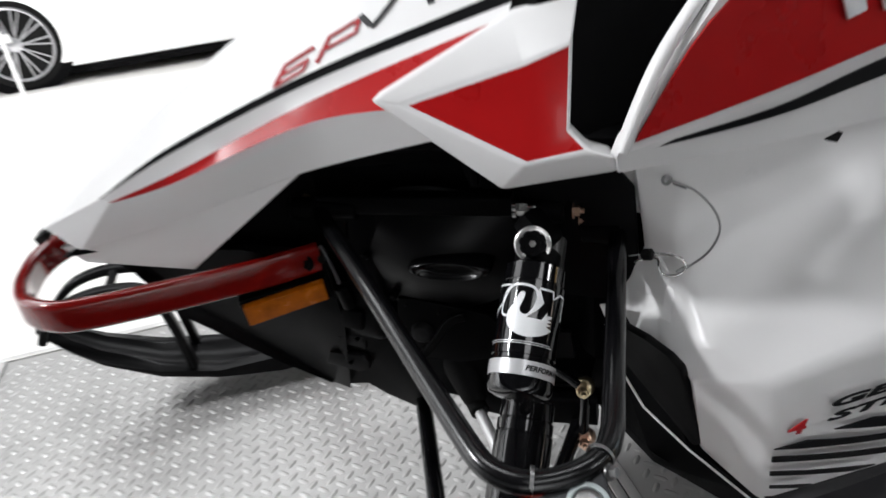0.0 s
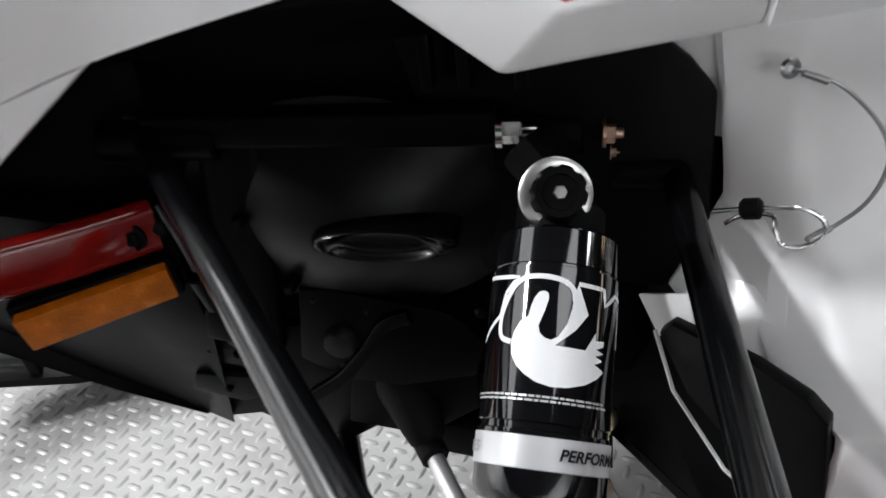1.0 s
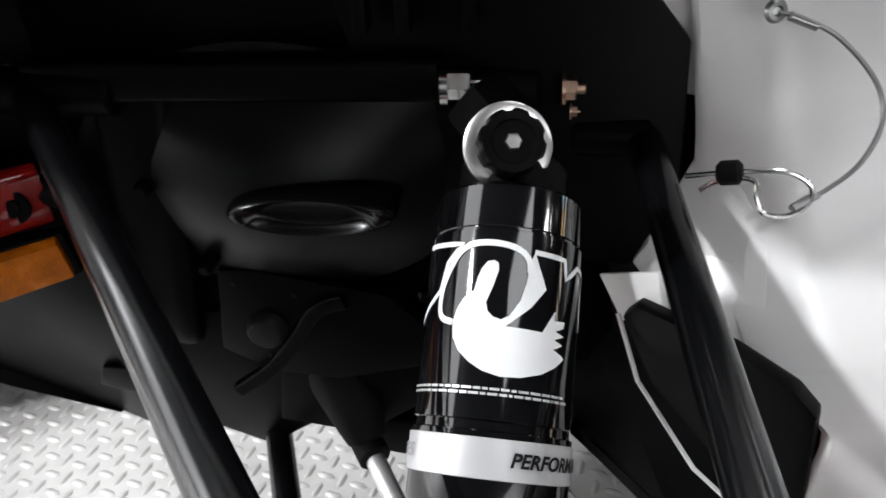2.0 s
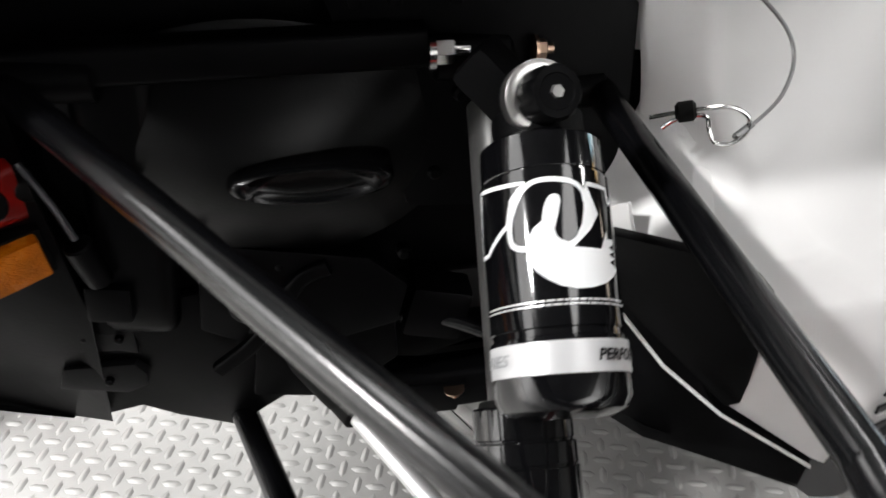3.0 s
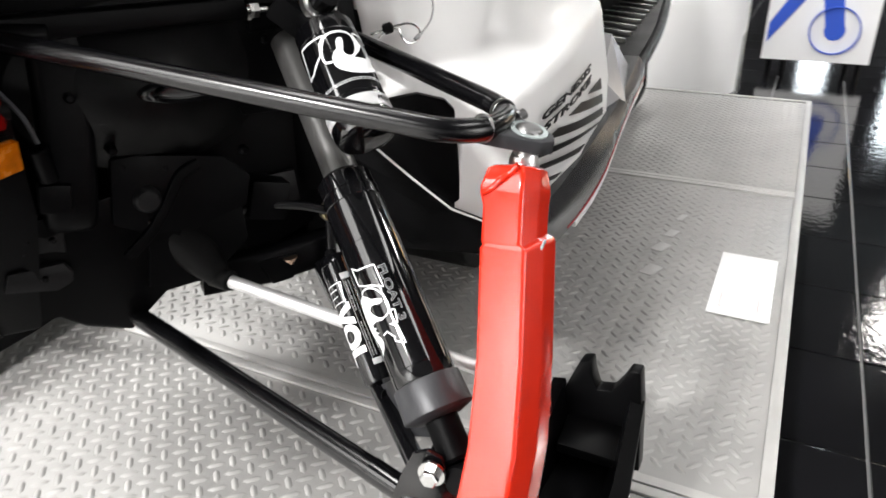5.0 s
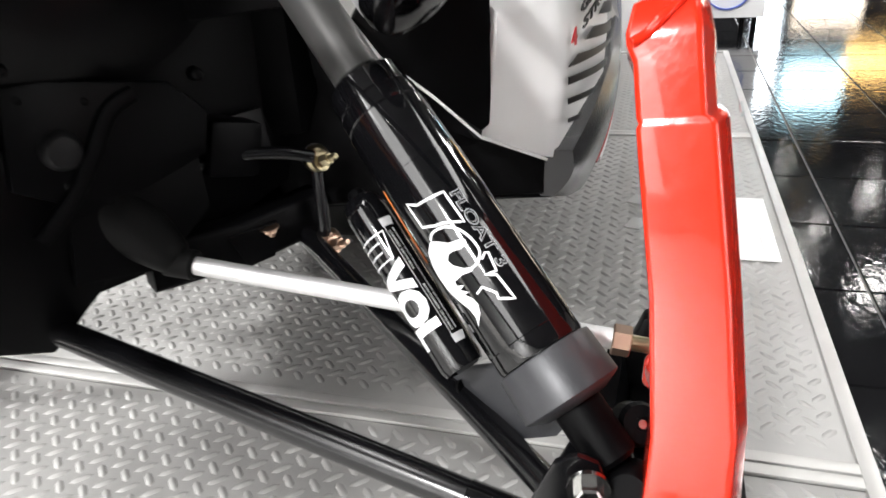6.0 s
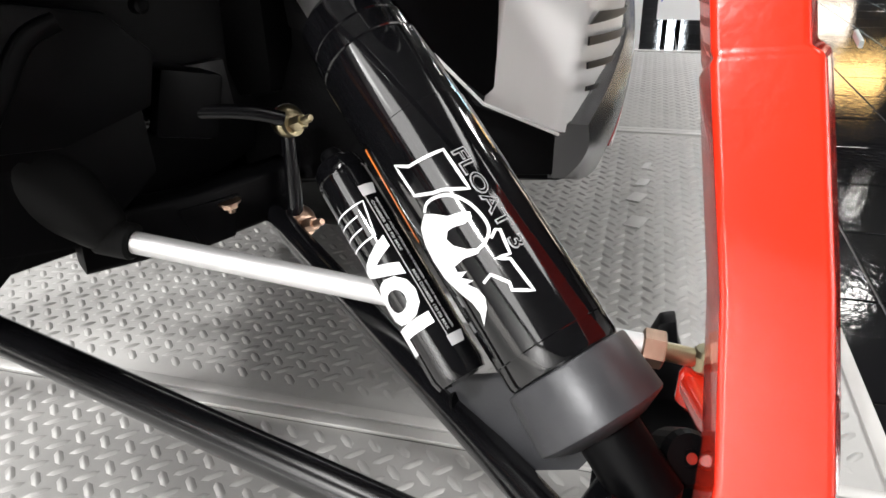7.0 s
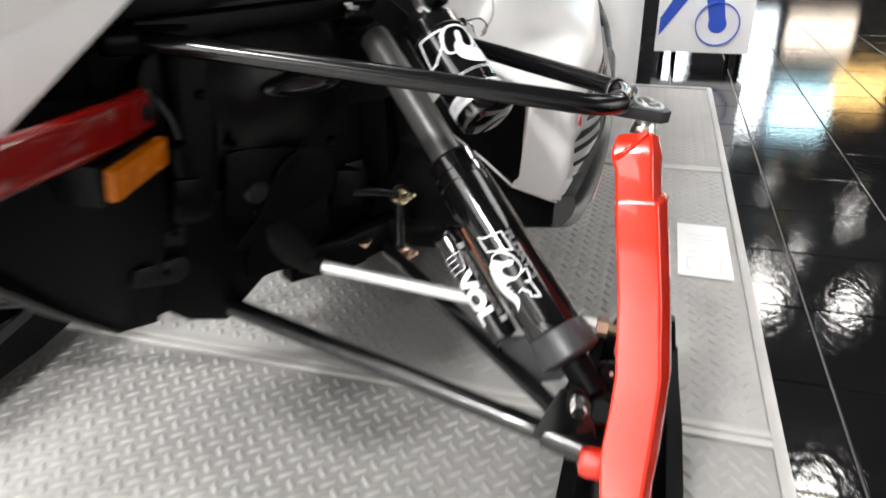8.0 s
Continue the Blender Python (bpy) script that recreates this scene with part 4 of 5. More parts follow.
def wrapped_text(words, box, at, along=True, bold=0.0, lift=0.0004, shear=0.0, inset=0.0):
    """Letters laid on a cylinder within box (start, end, base, top), reading along the axis or round it."""
    bm = text_mesh(words, 0.02, shear, 1.0, bold)
    xs, ys = [v.co.x for v in bm.verts], [v.co.y for v in bm.verts]
    x0, x1, y0, y1 = min(xs), max(xs), min(ys), max(ys)
    bmesh.ops.triangulate(bm, faces=bm.faces[:])
    for _ in range(2):
        long = [e for e in bm.edges if e.calc_length() > 0.004]
        if long:
            bmesh.ops.subdivide_edges(bm, edges=long, cuts=1)
            bmesh.ops.triangulate(bm, faces=bm.faces[:])
    a, b, lo, hi = box[0] + inset, box[1] - inset, box[2] + inset, box[3] - inset
    for v in bm.verts:
        x, y = a + (v.co.x - x0) / (x1 - x0) * (b - a), lo + (v.co.y - y0) / (y1 - y0) * (hi - lo)
        v.co = at(x, y, lift) if along else at(y, x, lift)
    return bm


def front_shock(f, decals):
    flipd = (lambda v: Vector((v[0], -v[1], v[2]))) if f is mirrored else Vector
    D = flipd(AXIS)
    T = f(TOP)

    def P(s):
        return T + D * s
    can = part("front_shock", turned(P(0.137), D, [(0.006, 0.0222), (0.0065, 0.0254), (0.0075, 0.0262), (0.0225, 0.0264), (0.0232, 0.0256), (0.0240, 0.0256), (0.0247, 0.0274), (0.0350, 0.0276), (0.0357, 0.0269), (0.0364, 0.0269), (0.0371, 0.0282), (0.0795, 0.0282), (0.0800, 0.0286), (0.2025, 0.0286), (0.2030, 0.0282), (0.213, 0.0282), (0.216, 0.0270)], 64), GLOSS, sled, "gloss black air shock with white print")
    part("shock_shaft", rod(P(-0.030), P(0.145), 0.0174, 40, 0.05), SHAFT, can, "grey coated shock shaft")
    part("shaft_wiper", turned(P(0.1395), D, [(0, 0.0190), (0.0008, 0.0222), (0.006, 0.0232)], 40), RUBBER, can)
    part("end_cap", turned(P(0.3525), D, [(0, 0.0284), (0.0004, 0.0300), (0.0016, 0.0306), (0.0290, 0.0318), (0.0302, 0.0308), (0.0345, 0.020)], 64), CAST, can, "dark grey cast end cap")
    part("lower_eye", merge(rod(P(0.380), P(0.425), 0.015, 28, 0.2), turned(P(0.440) - flipd(SIDE) * 0.016, flipd(SIDE), [(0, 0.011), (0.003, 0.013), (0.029, 0.013), (0.032, 0.011)], 32)), SATIN, can)
    turn = flipd(Vector((-0.70, -0.36, 0.62)).normalized())
    k0 = f((0.5385, 0.219, 0.354)) - turn * 0.022
    part("rebound_stem", rod(k0 - turn * 0.03, k0, 0.009), CAST, can)
    part("rebound_knob", turned(k0, turn, [(0, 0.0122), (0.002, 0.0136), (0.018, 0.0134), (0.0215, 0.0112), (0.022, 0.0045), (0.0205, 0.004)], 20), SATIN, can, "black ribbed adjuster knob", smooth=15)
    part("knob_screw", turned(k0 + turn * 0.0208, turn, [(0, 0.0030), (0.002, 0.0027)], 12), CHROME, can)
    # second air chamber beside the can
    c0 = f(Vector((0.605, 0.381, 0.405)))
    E0 = c0 - D * 0.078
    part("air_chamber", turned(E0 + D * 0.016, D, [(0, 0.0115), (0.003, 0.0140), (0.010, 0.0150), (0.0105, 0.0144), (0.012, 0.0144), (0.0125, 0.0152), (0.134, 0.0152), (0.139, 0.0138)], 40), GLOSS, can, "slim black air chamber")
    part("fill_cap", turned(E0 + D * 0.018, -D, [(0, 0.0065), (0.008, 0.0062), (0.010, 0.0048)], 18), SATIN, can)
    out = flipd(Vector((-0.006, -0.008, 0.004)))
    left = (E0 + D * 0.16 - P(0.36)).normalized()
    web = [P(0.356), P(0.384), P(0.384).lerp(E0 + D * 0.224, 0.55), E0 + D * 0.208, E0 + D * 0.180 + left * 0.012, E0 + D * 0.160 + left * 0.016, E0 + D * 0.1545 + left * 0.010]
    part("chamber_bridge", slab([w + out for w in web], out * -2.0, 0.002), CAST, can, "grey cast bridge")
    part("bridge_screw", bolt_head(E0 + D * 0.170 + left * 0.014, left, 0.0045, 0.008), FRAME, can)
    # reservoir with its head and dial
    R = f(Vector((0.6982, 0.4596, 0.671)) + AXIS * 0.010)
    res = part("shock_reservoir", turned(R, D, [(0.008, 0.0270), (0.010, 0.0294), (0.0265, 0.0298), (0.027, 0.0294), (0.028, 0.0294), (0.0285, 0.0306), (0.0985, 0.0306), (0.099, 0.0296), (0.102, 0.0296), (0.1025, 0.0310), (0.128, 0.0308), (0.133, 0.0286), (0.137, 0.020)], 64), GLOSS, sled, "gloss black shock reservoir with white emblem")
    part("band_label", turned(R + D * 0.1045, D, [(0, 0.0312), (0.0002, 0.0315), (0.0138, 0.0315), (0.014, 0.0312)], 64), SILVERBAND, res, "silver label band")
    part("reservoir_head", merge(rod(R - D * 0.010, R + D * 0.010, 0.0225, 36), block((0.028, 0.044, 0.028), Matrix.Translation(f((0.716, 0.506, 0.668))) @ pose(0, 0, 0, 40, 0, 30), 0.006)), MATTE, res)
    dial = flipd(Vector((-0.30, -0.80, 0.52)).normalized())
    k1 = f((0.6880, 0.4467, 0.6878))
    part("dial_ring", turned(k1 - dial * 0.012, dial, [(0, 0.0150), (0.003, 0.0178), (0.011, 0.0180), (0.012, 0.0166), (0.0122, 0.013)], 44), ALU, res, "bright machined dial ring")
    knob = bmesh.new()
    fluted = []
    a, b = frame_of(dial)[1:]
    for s, r in [(0, 0.0125), (0.001, 0.0132), (0.014, 0.0130), (0.0165, 0.0115), (0.0168, 0.0085), (0.0160, 0.0080)]:
        fluted.append([knob.verts.new(k1 + dial * s + (a * math.cos(t) + b * math.sin(t)) * (r - (0.0011 if s < 0.016 and (i % 6) in (0, 1) else 0))) for i, t in enumerate([2 * math.pi * i / 48 for i in range(48)])])
    for r0, r1 in zip(fluted, fluted[1:]):
        for i in range(48):
            knob.faces.new((r0[i], r0[(i + 1) % 48], r1[(i + 1) % 48], r1[i]))
    knob.faces.new(fluted[-1])
    part("dial_knob", knob, SATIN, res, "black fluted dial knob")
    part("dial_screw", turned(k1 + dial * 0.0158, dial, [(0, 0.0036), (0.0018, 0.0030)], 6), ALU, res)
    part("top_mount", rod(f((0.722, 0.575, 0.662)), f((0.765, 0.55, 0.662)), 0.016), FRAME, res)
    if not decals:
        return can
    # print on the reservoir: an open ring, a filled crescent with a fringe, outlined blocks each side
    at = on_can(R - D * 0.003, D, Vector((-0.42, -0.62, 0.66)), 0.0306)
    bm = bmesh.new()
    ring = [(0.0675, -0.0165), (0.0656, -0.0218), (0.0612, -0.0238), (0.0541, -0.0231), (0.0474, -0.0203), (0.0415, -0.0166), (0.0379, -0.0118), (0.0370, -0.0058), (0.0374, 0.0013), (0.0390, 0.0073), (0.0424, 0.0110), (0.0472, 0.0119)]
    stroke(bm, [tuple(v.xy) for v in curve_points([(a, b, 0) for a, b in ring], 3)], 0.0024, at)
    part("emblem_ring", bm, DECAL, res, "white printed ring")
    # the crescent: a hooked neck, a pointed wing and a fringed end
    neck = [(0.0470, -0.0062), (0.0443, -0.0042), (0.0438, -0.0018), (0.0448, -0.0001), (0.0474, 0.0002), (0.0533, -0.0013), (0.0598, -0.0035), (0.0631, -0.0026), (0.0650, -0.0005), (0.0658, 0.0024), (0.0640, 0.0054), (0.0580, 0.0090), (0.0508, 0.0108), (0.0441, 0.0114)]
    wing = [(0.0391, 0.0132), (0.0444, 0.0153), (0.0525, 0.0188), (0.0602, 0.0132), (0.0681, 0.0043), (0.0685, 0.0183), (0.0642, 0.0208), (0.0598, 0.0236)]
    fringe = [(0.0634, 0.0237), (0.0629, 0.0292), (0.0653, 0.0288), (0.0671, 0.0244), (0.0685, 0.0292), (0.0703, 0.0240), (0.0719, 0.0285), (0.0740, 0.0238), (0.0757, 0.0285), (0.0767, 0.0298)]
    belly = [(0.0802, 0.0256), (0.0837, 0.0191), (0.0859, 0.0110), (0.0863, 0.0037), (0.0847, -0.0029), (0.0817, -0.0082), (0.0779, -0.0126), (0.0730, -0.0155), (0.0678, -0.0162), (0.0626, -0.0149), (0.0582, -0.0122), (0.0556, -0.0085), (0.0505, -0.0075)]
    part("emblem_crescent", filled(neck + wing + fringe + belly, at), DECAL, res, "white printed crescent", smooth=60)
    bm = bmesh.new()
    stroke(bm, [(0.0374, -0.0150), (0.0365, -0.0266), (0.0345, -0.0440), (0.0650, -0.0505), (0.0654, -0.0400), (0.0551, -0.0245), (0.0442, -0.0216)], 0.0020, at, True)
    part("emblem_block", bm, DECAL, res, "white outlined block")
    bm = bmesh.new()
    stroke(bm, [(0.0391, 0.0132), (0.0393, 0.0272), (0.0465, 0.0285), (0.0400, 0.0370), (0.0410, 0.0460), (0.0560, 0.0430), (0.0640, 0.0440)], 0.0020, at)
    part("emblem_block", bm, DECAL, res, "white outlined chevron")
    bm = bmesh.new()
    for line in (0.0908, 0.0926):
        w = -0.044
        while w < 0.030:
            step = 0.0012 + 0.0030 * random.random()
            stroke(bm, [(line, w), (line, w + step)], 0.0009, at)
            w += step + 0.0006
    part("fine_print", bm, SILVERBAND, res, "lines of fine print")
    band = on_can(R - D * 0.003, D, Vector((-0.42, -0.62, 0.66)), 0.0317)
    part("band_lettering", wrapped_text("PERFORMANCE", (0.0100, 0.0600, 0.1168, 0.1116), band, False, 0.0006, shear=0.25), BLACKDECAL, res, smooth=60)
    part("band_lettering", wrapped_text("SERIES", (-0.0560, -0.0300, 0.1168, 0.1116), band, False, 0.0004, shear=0.25), GREYPRINT, res, smooth=60)
    # print on the can: outlined block, ring with a crescent tail, outlined chevron, reading down it
    face = Vector((-0.80, -0.12, 0.60))
    at = on_can(P(0.126), D, face, 0.0286)
    bm = bmesh.new()
    stroke(bm, [(0.1100, -0.0205), (0.1152, -0.0142), (0.1181, 0.0035), (0.1403, 0.0040), (0.1340, -0.0064), (0.1324, -0.0112), (0.1276, -0.0198)], 0.0015, at, True)
    part("emblem_block", bm, DECAL, can, "white outlined block")
    bm = bmesh.new()
    ring = [(0.1370, -0.0201), (0.1345, -0.0163), (0.1351, -0.0103), (0.1383, -0.0046), (0.1450, 0.0), (0.1532, 0.0021), (0.1604, 0.0017), (0.1648, -0.0027), (0.1658, -0.0077)]
    stroke(bm, [tuple(v.xy) for v in curve_points([(a, b, 0) for a, b in ring], 4)], 0.0015, at)
    part("emblem_ring", bm, DECAL, can, "white printed ring")
    head = [(0.1408, -0.0276), (0.1374, -0.0205), (0.1405, -0.0160), (0.1454, -0.0108), (0.1475, -0.0044), (0.1496, -0.0013), (0.1521, -0.0020), (0.1528, -0.0062), (0.1510, -0.0113), (0.1508, -0.0146), (0.1534, -0.0174), (0.1576, -0.0161), (0.1628, -0.0113), (0.1660, -0.0057)]
    tail = [(0.1673, -0.0081), (0.1654, -0.0148), (0.1655, -0.0216), (0.1683, -0.0219), (0.1707, -0.0171), (0.1714, -0.0217), (0.1760, -0.0165), (0.1751, -0.0208), (0.1800, -0.0170), (0.1848, -0.0161), (0.1892, -0.0182), (0.1948, -0.0254), (0.1893, -0.0231), (0.1832, -0.0240), (0.1751, -0.0284), (0.1655, -0.0330), (0.1559, -0.0341), (0.1476, -0.0322)]
    part("emblem_crescent", filled(head + tail, at), DECAL, can, "white printed crescent with a pointed tail", smooth=60)
    bm = bmesh.new()
    stroke(bm, [(0.1647, 0.0002), (0.1623, 0.0039), (0.1633, 0.0056), (0.1749, 0.0037), (0.1734, -0.0029), (0.1768, 0.0025), (0.1940, 0.0039), (0.1889, -0.0039), (0.1854, -0.0032), (0.1781, -0.0083), (0.1795, -0.0132)], 0.0015, at)
    part("emblem_block", bm, DECAL, can, "white outlined chevron")
    part("can_lettering", wrapped_text("FLOAT 3", (0.1208, 0.1745, 0.0056, 0.0128), at, True, 0.0007), GREYPRINT, can, smooth=60)
    part("can_lettering", wrapped_text("FLOAT 3", (0.1208, 0.1745, 0.0056, 0.0128), at, True, -0.0002, 0.0007, inset=0.0007), GLOSS, can, smooth=60)
    bm = bmesh.new()
    stroke(bm, [(0.0905, -0.0345), (0.1430, -0.0392)], 0.0026, at)
    part("orange_mark", bm, ORANGE, can)
    # print on the chamber
    at = on_can(E0, D, face, 0.0152)
    part("chamber_lettering", wrapped_text("VOL", (0.0710, 0.1340, -0.0205, 0.0040), at, True, 0.0012), DECAL, can, smooth=60)
    bm = bmesh.new()
    stroke(bm, [(0.0490, -0.0200), (0.0490, 0.0036), (0.0690, 0.0000), (0.0690, -0.0200)], 0.0009, at, True)
    stroke(bm, [(0.0550, -0.0200), (0.0550, -0.0030)], 0.0009, at)
    stroke(bm, [(0.0620, -0.0200), (0.0620, -0.0040)], 0.0009, at)
    part("chamber_lettering", bm, DECAL, can)
    bm = bmesh.new()
    for s0, s1 in ((0.0405, 0.047), (0.1335, 0.1395)):
        bm = merge(bm, filled([(s0, 0.0050), (s1, 0.0050), (s1, 0.0130), (s0, 0.0150)], at))
    for s0, s1 in ((0.047, 0.134),):
        stroke(bm, [(s0, 0.0058), (s1, 0.0058)], 0.0004, at)
    part("chamber_label", bm, SILVERBAND, can, "silver label corners and rule")
    for words, box in (("IMPORTANT: ADJUST PRESSURE IN CHAMBER BEFORE MAIN CHAMBER", (0.0500, 0.1310, 0.0100, 0.0116)), ("CHAMBER 200 PSI MAX", (0.0510, 0.0830, 0.0072, 0.0088)), ("MAIN CHAMBER 150 PSI MAX", (0.0950, 0.1310, 0.0072, 0.0088))):
        part("fine_print", wrapped_text(words, box, at, True, 0.0002), SILVERBAND, can, smooth=60)
    return can


def settle_shock(f, can, size=1.055):
    """Sets the can at its full size; the slim chamber beside it keeps its own."""
    pin = f((0.142, 0.232, 0.663))
    spot = pin + (PLACE[can] - pin) * size
    can.scale = (size, size, size)
    can.location = spot - PLACE[sled]
    for piece in can.children:
        if piece.name.startswith(("air_chamber", "fill_cap", "chamber_lettering", "chamber_label", "fine_print")):
            piece.scale = (1 / size, 1 / size, 1 / size)
            piece.location = (PLACE[piece] - spot) / size


settle_shock(Vector, front_shock(Vector, True))
settle_shock(mirrored, front_shock(mirrored, False))

# ---- spindle, ski, steering link ----


def spindle_and_ski(dy, f0):
    """dy shifts the whole side; the skis point straight ahead."""
    def f(p):
        return Vector(p) + Vector((0, dy, 0)) if f0 is Vector else mirrored(p)
    top, bottom = Vector((0.627, 0.215, 0.575)), Vector((0.497, 0.175, 0.270))
    rows = [  # along, width, depth, side shift, front-back shift
        (0.000, 0.034, 0.034, 0.003, 0.000), (0.003, 0.043, 0.041, 0.003, 0.000), (0.018, 0.050, 0.046, 0.004, 0.0), (0.024, 0.050, 0.046, 0.004, 0.0), (0.034, 0.046, 0.046, 0.003, 0.0), (0.058, 0.046, 0.046, 0.003, 0.0),
        (0.061, 0.050, 0.049, 0.0, 0.002), (0.064, 0.053, 0.052, 0.0, 0.002), (0.16, 0.053, 0.056, -0.002, 0.004), (0.235, 0.056, 0.058, 0.000, 0.004), (0.275, 0.058, 0.058, 0.006, 0.006),
        (0.315, 0.060, 0.056, 0.013, 0.006), (0.345, 0.054, 0.052, 0.017, 0.002), (0.42, 0.046, 0.046, 0.022, -0.010), (0.455, 0.040, 0.036, 0.022, -0.016)]
    d = (bottom - top).normalized()
    side = Vector((0, 1, 0)) - d * d.y
    side.normalize()
    fore = side.cross(d)
    bm, rings = bmesh.new(), []
    for s, w, h, sx, sy in rows:
        corners = [(0.5 * w, 0.5 * h - 0.003), (-0.26 * w, 0.5 * h), (-0.43 * w, 0.0), (-0.48 * w, -0.5 * h), (0.5 * w, -0.5 * h)]
        sec = []
        for k, q in enumerate(corners):
            q, q0, q1 = Vector(q), Vector(corners[k - 1]), Vector(corners[(k + 1) % 5])
            a, b = q + (q0 - q).normalized() * 0.0032, q + (q1 - q).normalized() * 0.0032
            sec += [tuple(a), tuple((a + b) / 4 + q / 2), tuple(b)]
        c = top + d * s
        dips = (0.005, 0.007, 0.001, -0.003, 0.002) if 0.05 < s < 0.07 else (0, 0, 0, 0, 0)  # the shoulder slopes round the bar
        rings.append([bm.verts.new(f(c + d * dips[i // 3] + side * (x + sx) + fore * (y - sy))) for i, (x, y) in enumerate(sec)])
    n = len(rings[0])
    for r0, r1 in zip(rings, rings[1:]):
        for i in range(n):
            bm.faces.new((r0[i], r0[(i + 1) % n], r1[(i + 1) % n], r1[i]))
    bm.faces.new(rings[0][::-1])
    bm.faces.new(rings[-1])
    bm_ob = part("spindle", bm, REDPAINT, sled, "glossy red forged ski spindle", smooth=50)
    crisp = bm_ob.modifiers.new("flat_faces", "WEIGHTED_NORMAL")
    crisp.weight, crisp.keep_sharp = 80, True
    front = [(-0.004, 0.001), (0.004, 0.007), (0.010, 0.013), (0.018, 0.019), (0.026, 0.024)]
    bead = [f(top + d * (s + 0.001 * (k % 2)) + side * x + fore * (0.0225 - 0.0015 * (k % 2))) for k, (x, s) in enumerate(front)]
    part("weld_bead", sweep(curve_points(bead, 6), round_section(0.0028, 10)), REDPAINT, bm_ob, "painted-over weld bead")
    part("chipped_edge", sweep([f(top + d * (0.0665 - 0.003 * k) - side * (0.0262 + 0.0002 * k) + fore * (0.020 - 0.004 * k)) for k in range(3)], box_section(0.0016, 0.003, 0.0004)), RIM, bm_ob, "bare chipped edge")
    part("stud_seat", turned(f(top + Vector((0.001, 0, 0.012))), (0.3, 0, -1), [(0, 0.009), (0.006, 0.012), (0.014, 0.013)], 24), ALU, bm_ob)
    part("steering_arm", merge(sweep([f(p) for p in ((0.565, 0.192, 0.345), (0.615, 0.196, 0.318), (0.662, 0.203, 0.306))], box_section(0.030, 0.018, 0.006)), turned(f((0.663, 0.204, 0.292)), (0.1, 0, 1), [(0, 0.013), (0.003, 0.0155), (0.020, 0.0145), (0.024, 0.012)], 24)), REDPAINT, bm_ob)
    part("lower_lug", block((0.05, 0.06, 0.03), Matrix.Translation(f((0.515, 0.212, 0.262))) @ pose(0, 0, 0, 0, 20, 0), 0.010), REDPAINT, bm_ob)
    # ski
    cy = 0.192
    prof = [(-0.623, 0.240, 0.024, 0.006), (-0.600, 0.218, 0.038, 0.010), (-0.560, 0.180, 0.050, 0.014), (-0.511, 0.142, 0.060, 0.018), (-0.404, 0.084, 0.070, 0.024), (-0.282, 0.048, 0.076, 0.030), (-0.15, 0.029, 0.08, 0.050), (0.10, 0.028, 0.08, 0.055), (0.28, 0.03, 0.076, 0.080), (0.36, 0.034, 0.068, 0.105), (0.402, 0.038, 0.064, 0.125)]
    bm, rings = bmesh.new(), []
    for x, z, w, tall in prof:
        pts = [(-w, tall), (-w * 0.72, tall + 0.004), (-w * 0.5, 0.03), (-w * 0.3, 0.022), (w * 0.3, 0.022), (w * 0.5, 0.03), (w * 0.72, tall + 0.004), (w, tall), (w * 0.98, 0.010), (w * 0.6, 0.0), (0.012, -0.008), (-0.012, -0.008), (-w * 0.6, 0.0), (-w * 0.98, 0.010)]
        rings.append([bm.verts.new(f((0.50 + x, cy + a, z + b))) for a, b in pts])
    n = len(rings[0])
    for r0, r1 in zip(rings, rings[1:]):
        for i in range(n):
            bm.faces.new((r0[i], r0[(i + 1) % n], r1[(i + 1) % n], r1[i]))
    bm.faces.new(rings[0])
    bm.faces.new(rings[-1][::-1])
    ski = part("ski", bm, SKIBLACK, sled, "black plastic ski", smooth=40)
    notch = [(0.246, 0.035), (0.248, 0.118), (0.236, 0.160), (0.219, 0.205), (0.204, 0.210), (0.199, 0.185), (0.192, 0.166), (0.172, 0.170), (0.160, 0.190), (0.152, 0.209), (0.137, 0.210), (0.130, 0.160), (0.122, 0.045)]
    part("tail_wall", slab([f((0.895, y, z)) for y, z in notch], (0.030, 0, -0.004), 0.004), SKIBLACK, ski)
    part("tail_step", block((0.06, 0.085, 0.02), Matrix.Translation(f((0.87, 0.186, 0.100))) @ pose(0, 0, 0, 0, -12, 0), 0.004), SKIBLACK, ski)
    rail = [(-0.105, 0.238), (-0.085, 0.272), (-0.030, 0.312), (0.050, 0.322), (0.125, 0.300), (0.150, 0.220), (0.165, 0.085)]
    for off in (-0.050, 0.050):
        part("ski_loop", sweep(curve_points([f((x, cy + off, z)) for x, z in rail], 6), box_section(0.018, 0.034, 0.007), up=(0, 1, 0)), SKIBLACK, ski, "black ski loop handle")
    part("loop_bridge", rod(f((0.050, cy - 0.055, 0.318)), f((0.050, cy + 0.055, 0.318)), 0.010, 16), SKIBLACK, ski)
    saddle = [(0.34, cy - 0.03, 0.06), (0.43, cy - 0.03, 0.135), (0.47, cy - 0.03, 0.165), (0.51, cy - 0.03, 0.15), (0.60, cy - 0.03, 0.06)]
    for s in (0, 1):
        part("ski_saddle", slab([f(Vector(p) + Vector((0, 0.055 * s, 0))) for p in saddle], (0, 0.008, 0), 0.002), TUBE, ski, "black ski saddle plate")
    part("saddle_bolt", merge(rod(f((0.475, cy - 0.045, 0.122)), f((0.475, cy + 0.06, 0.122)), 0.006), bolt_head(f((0.475, cy - 0.03, 0.122)), (0, -1, 0), 0.010, 0.012)), CHROME, ski, "plated saddle bolt")
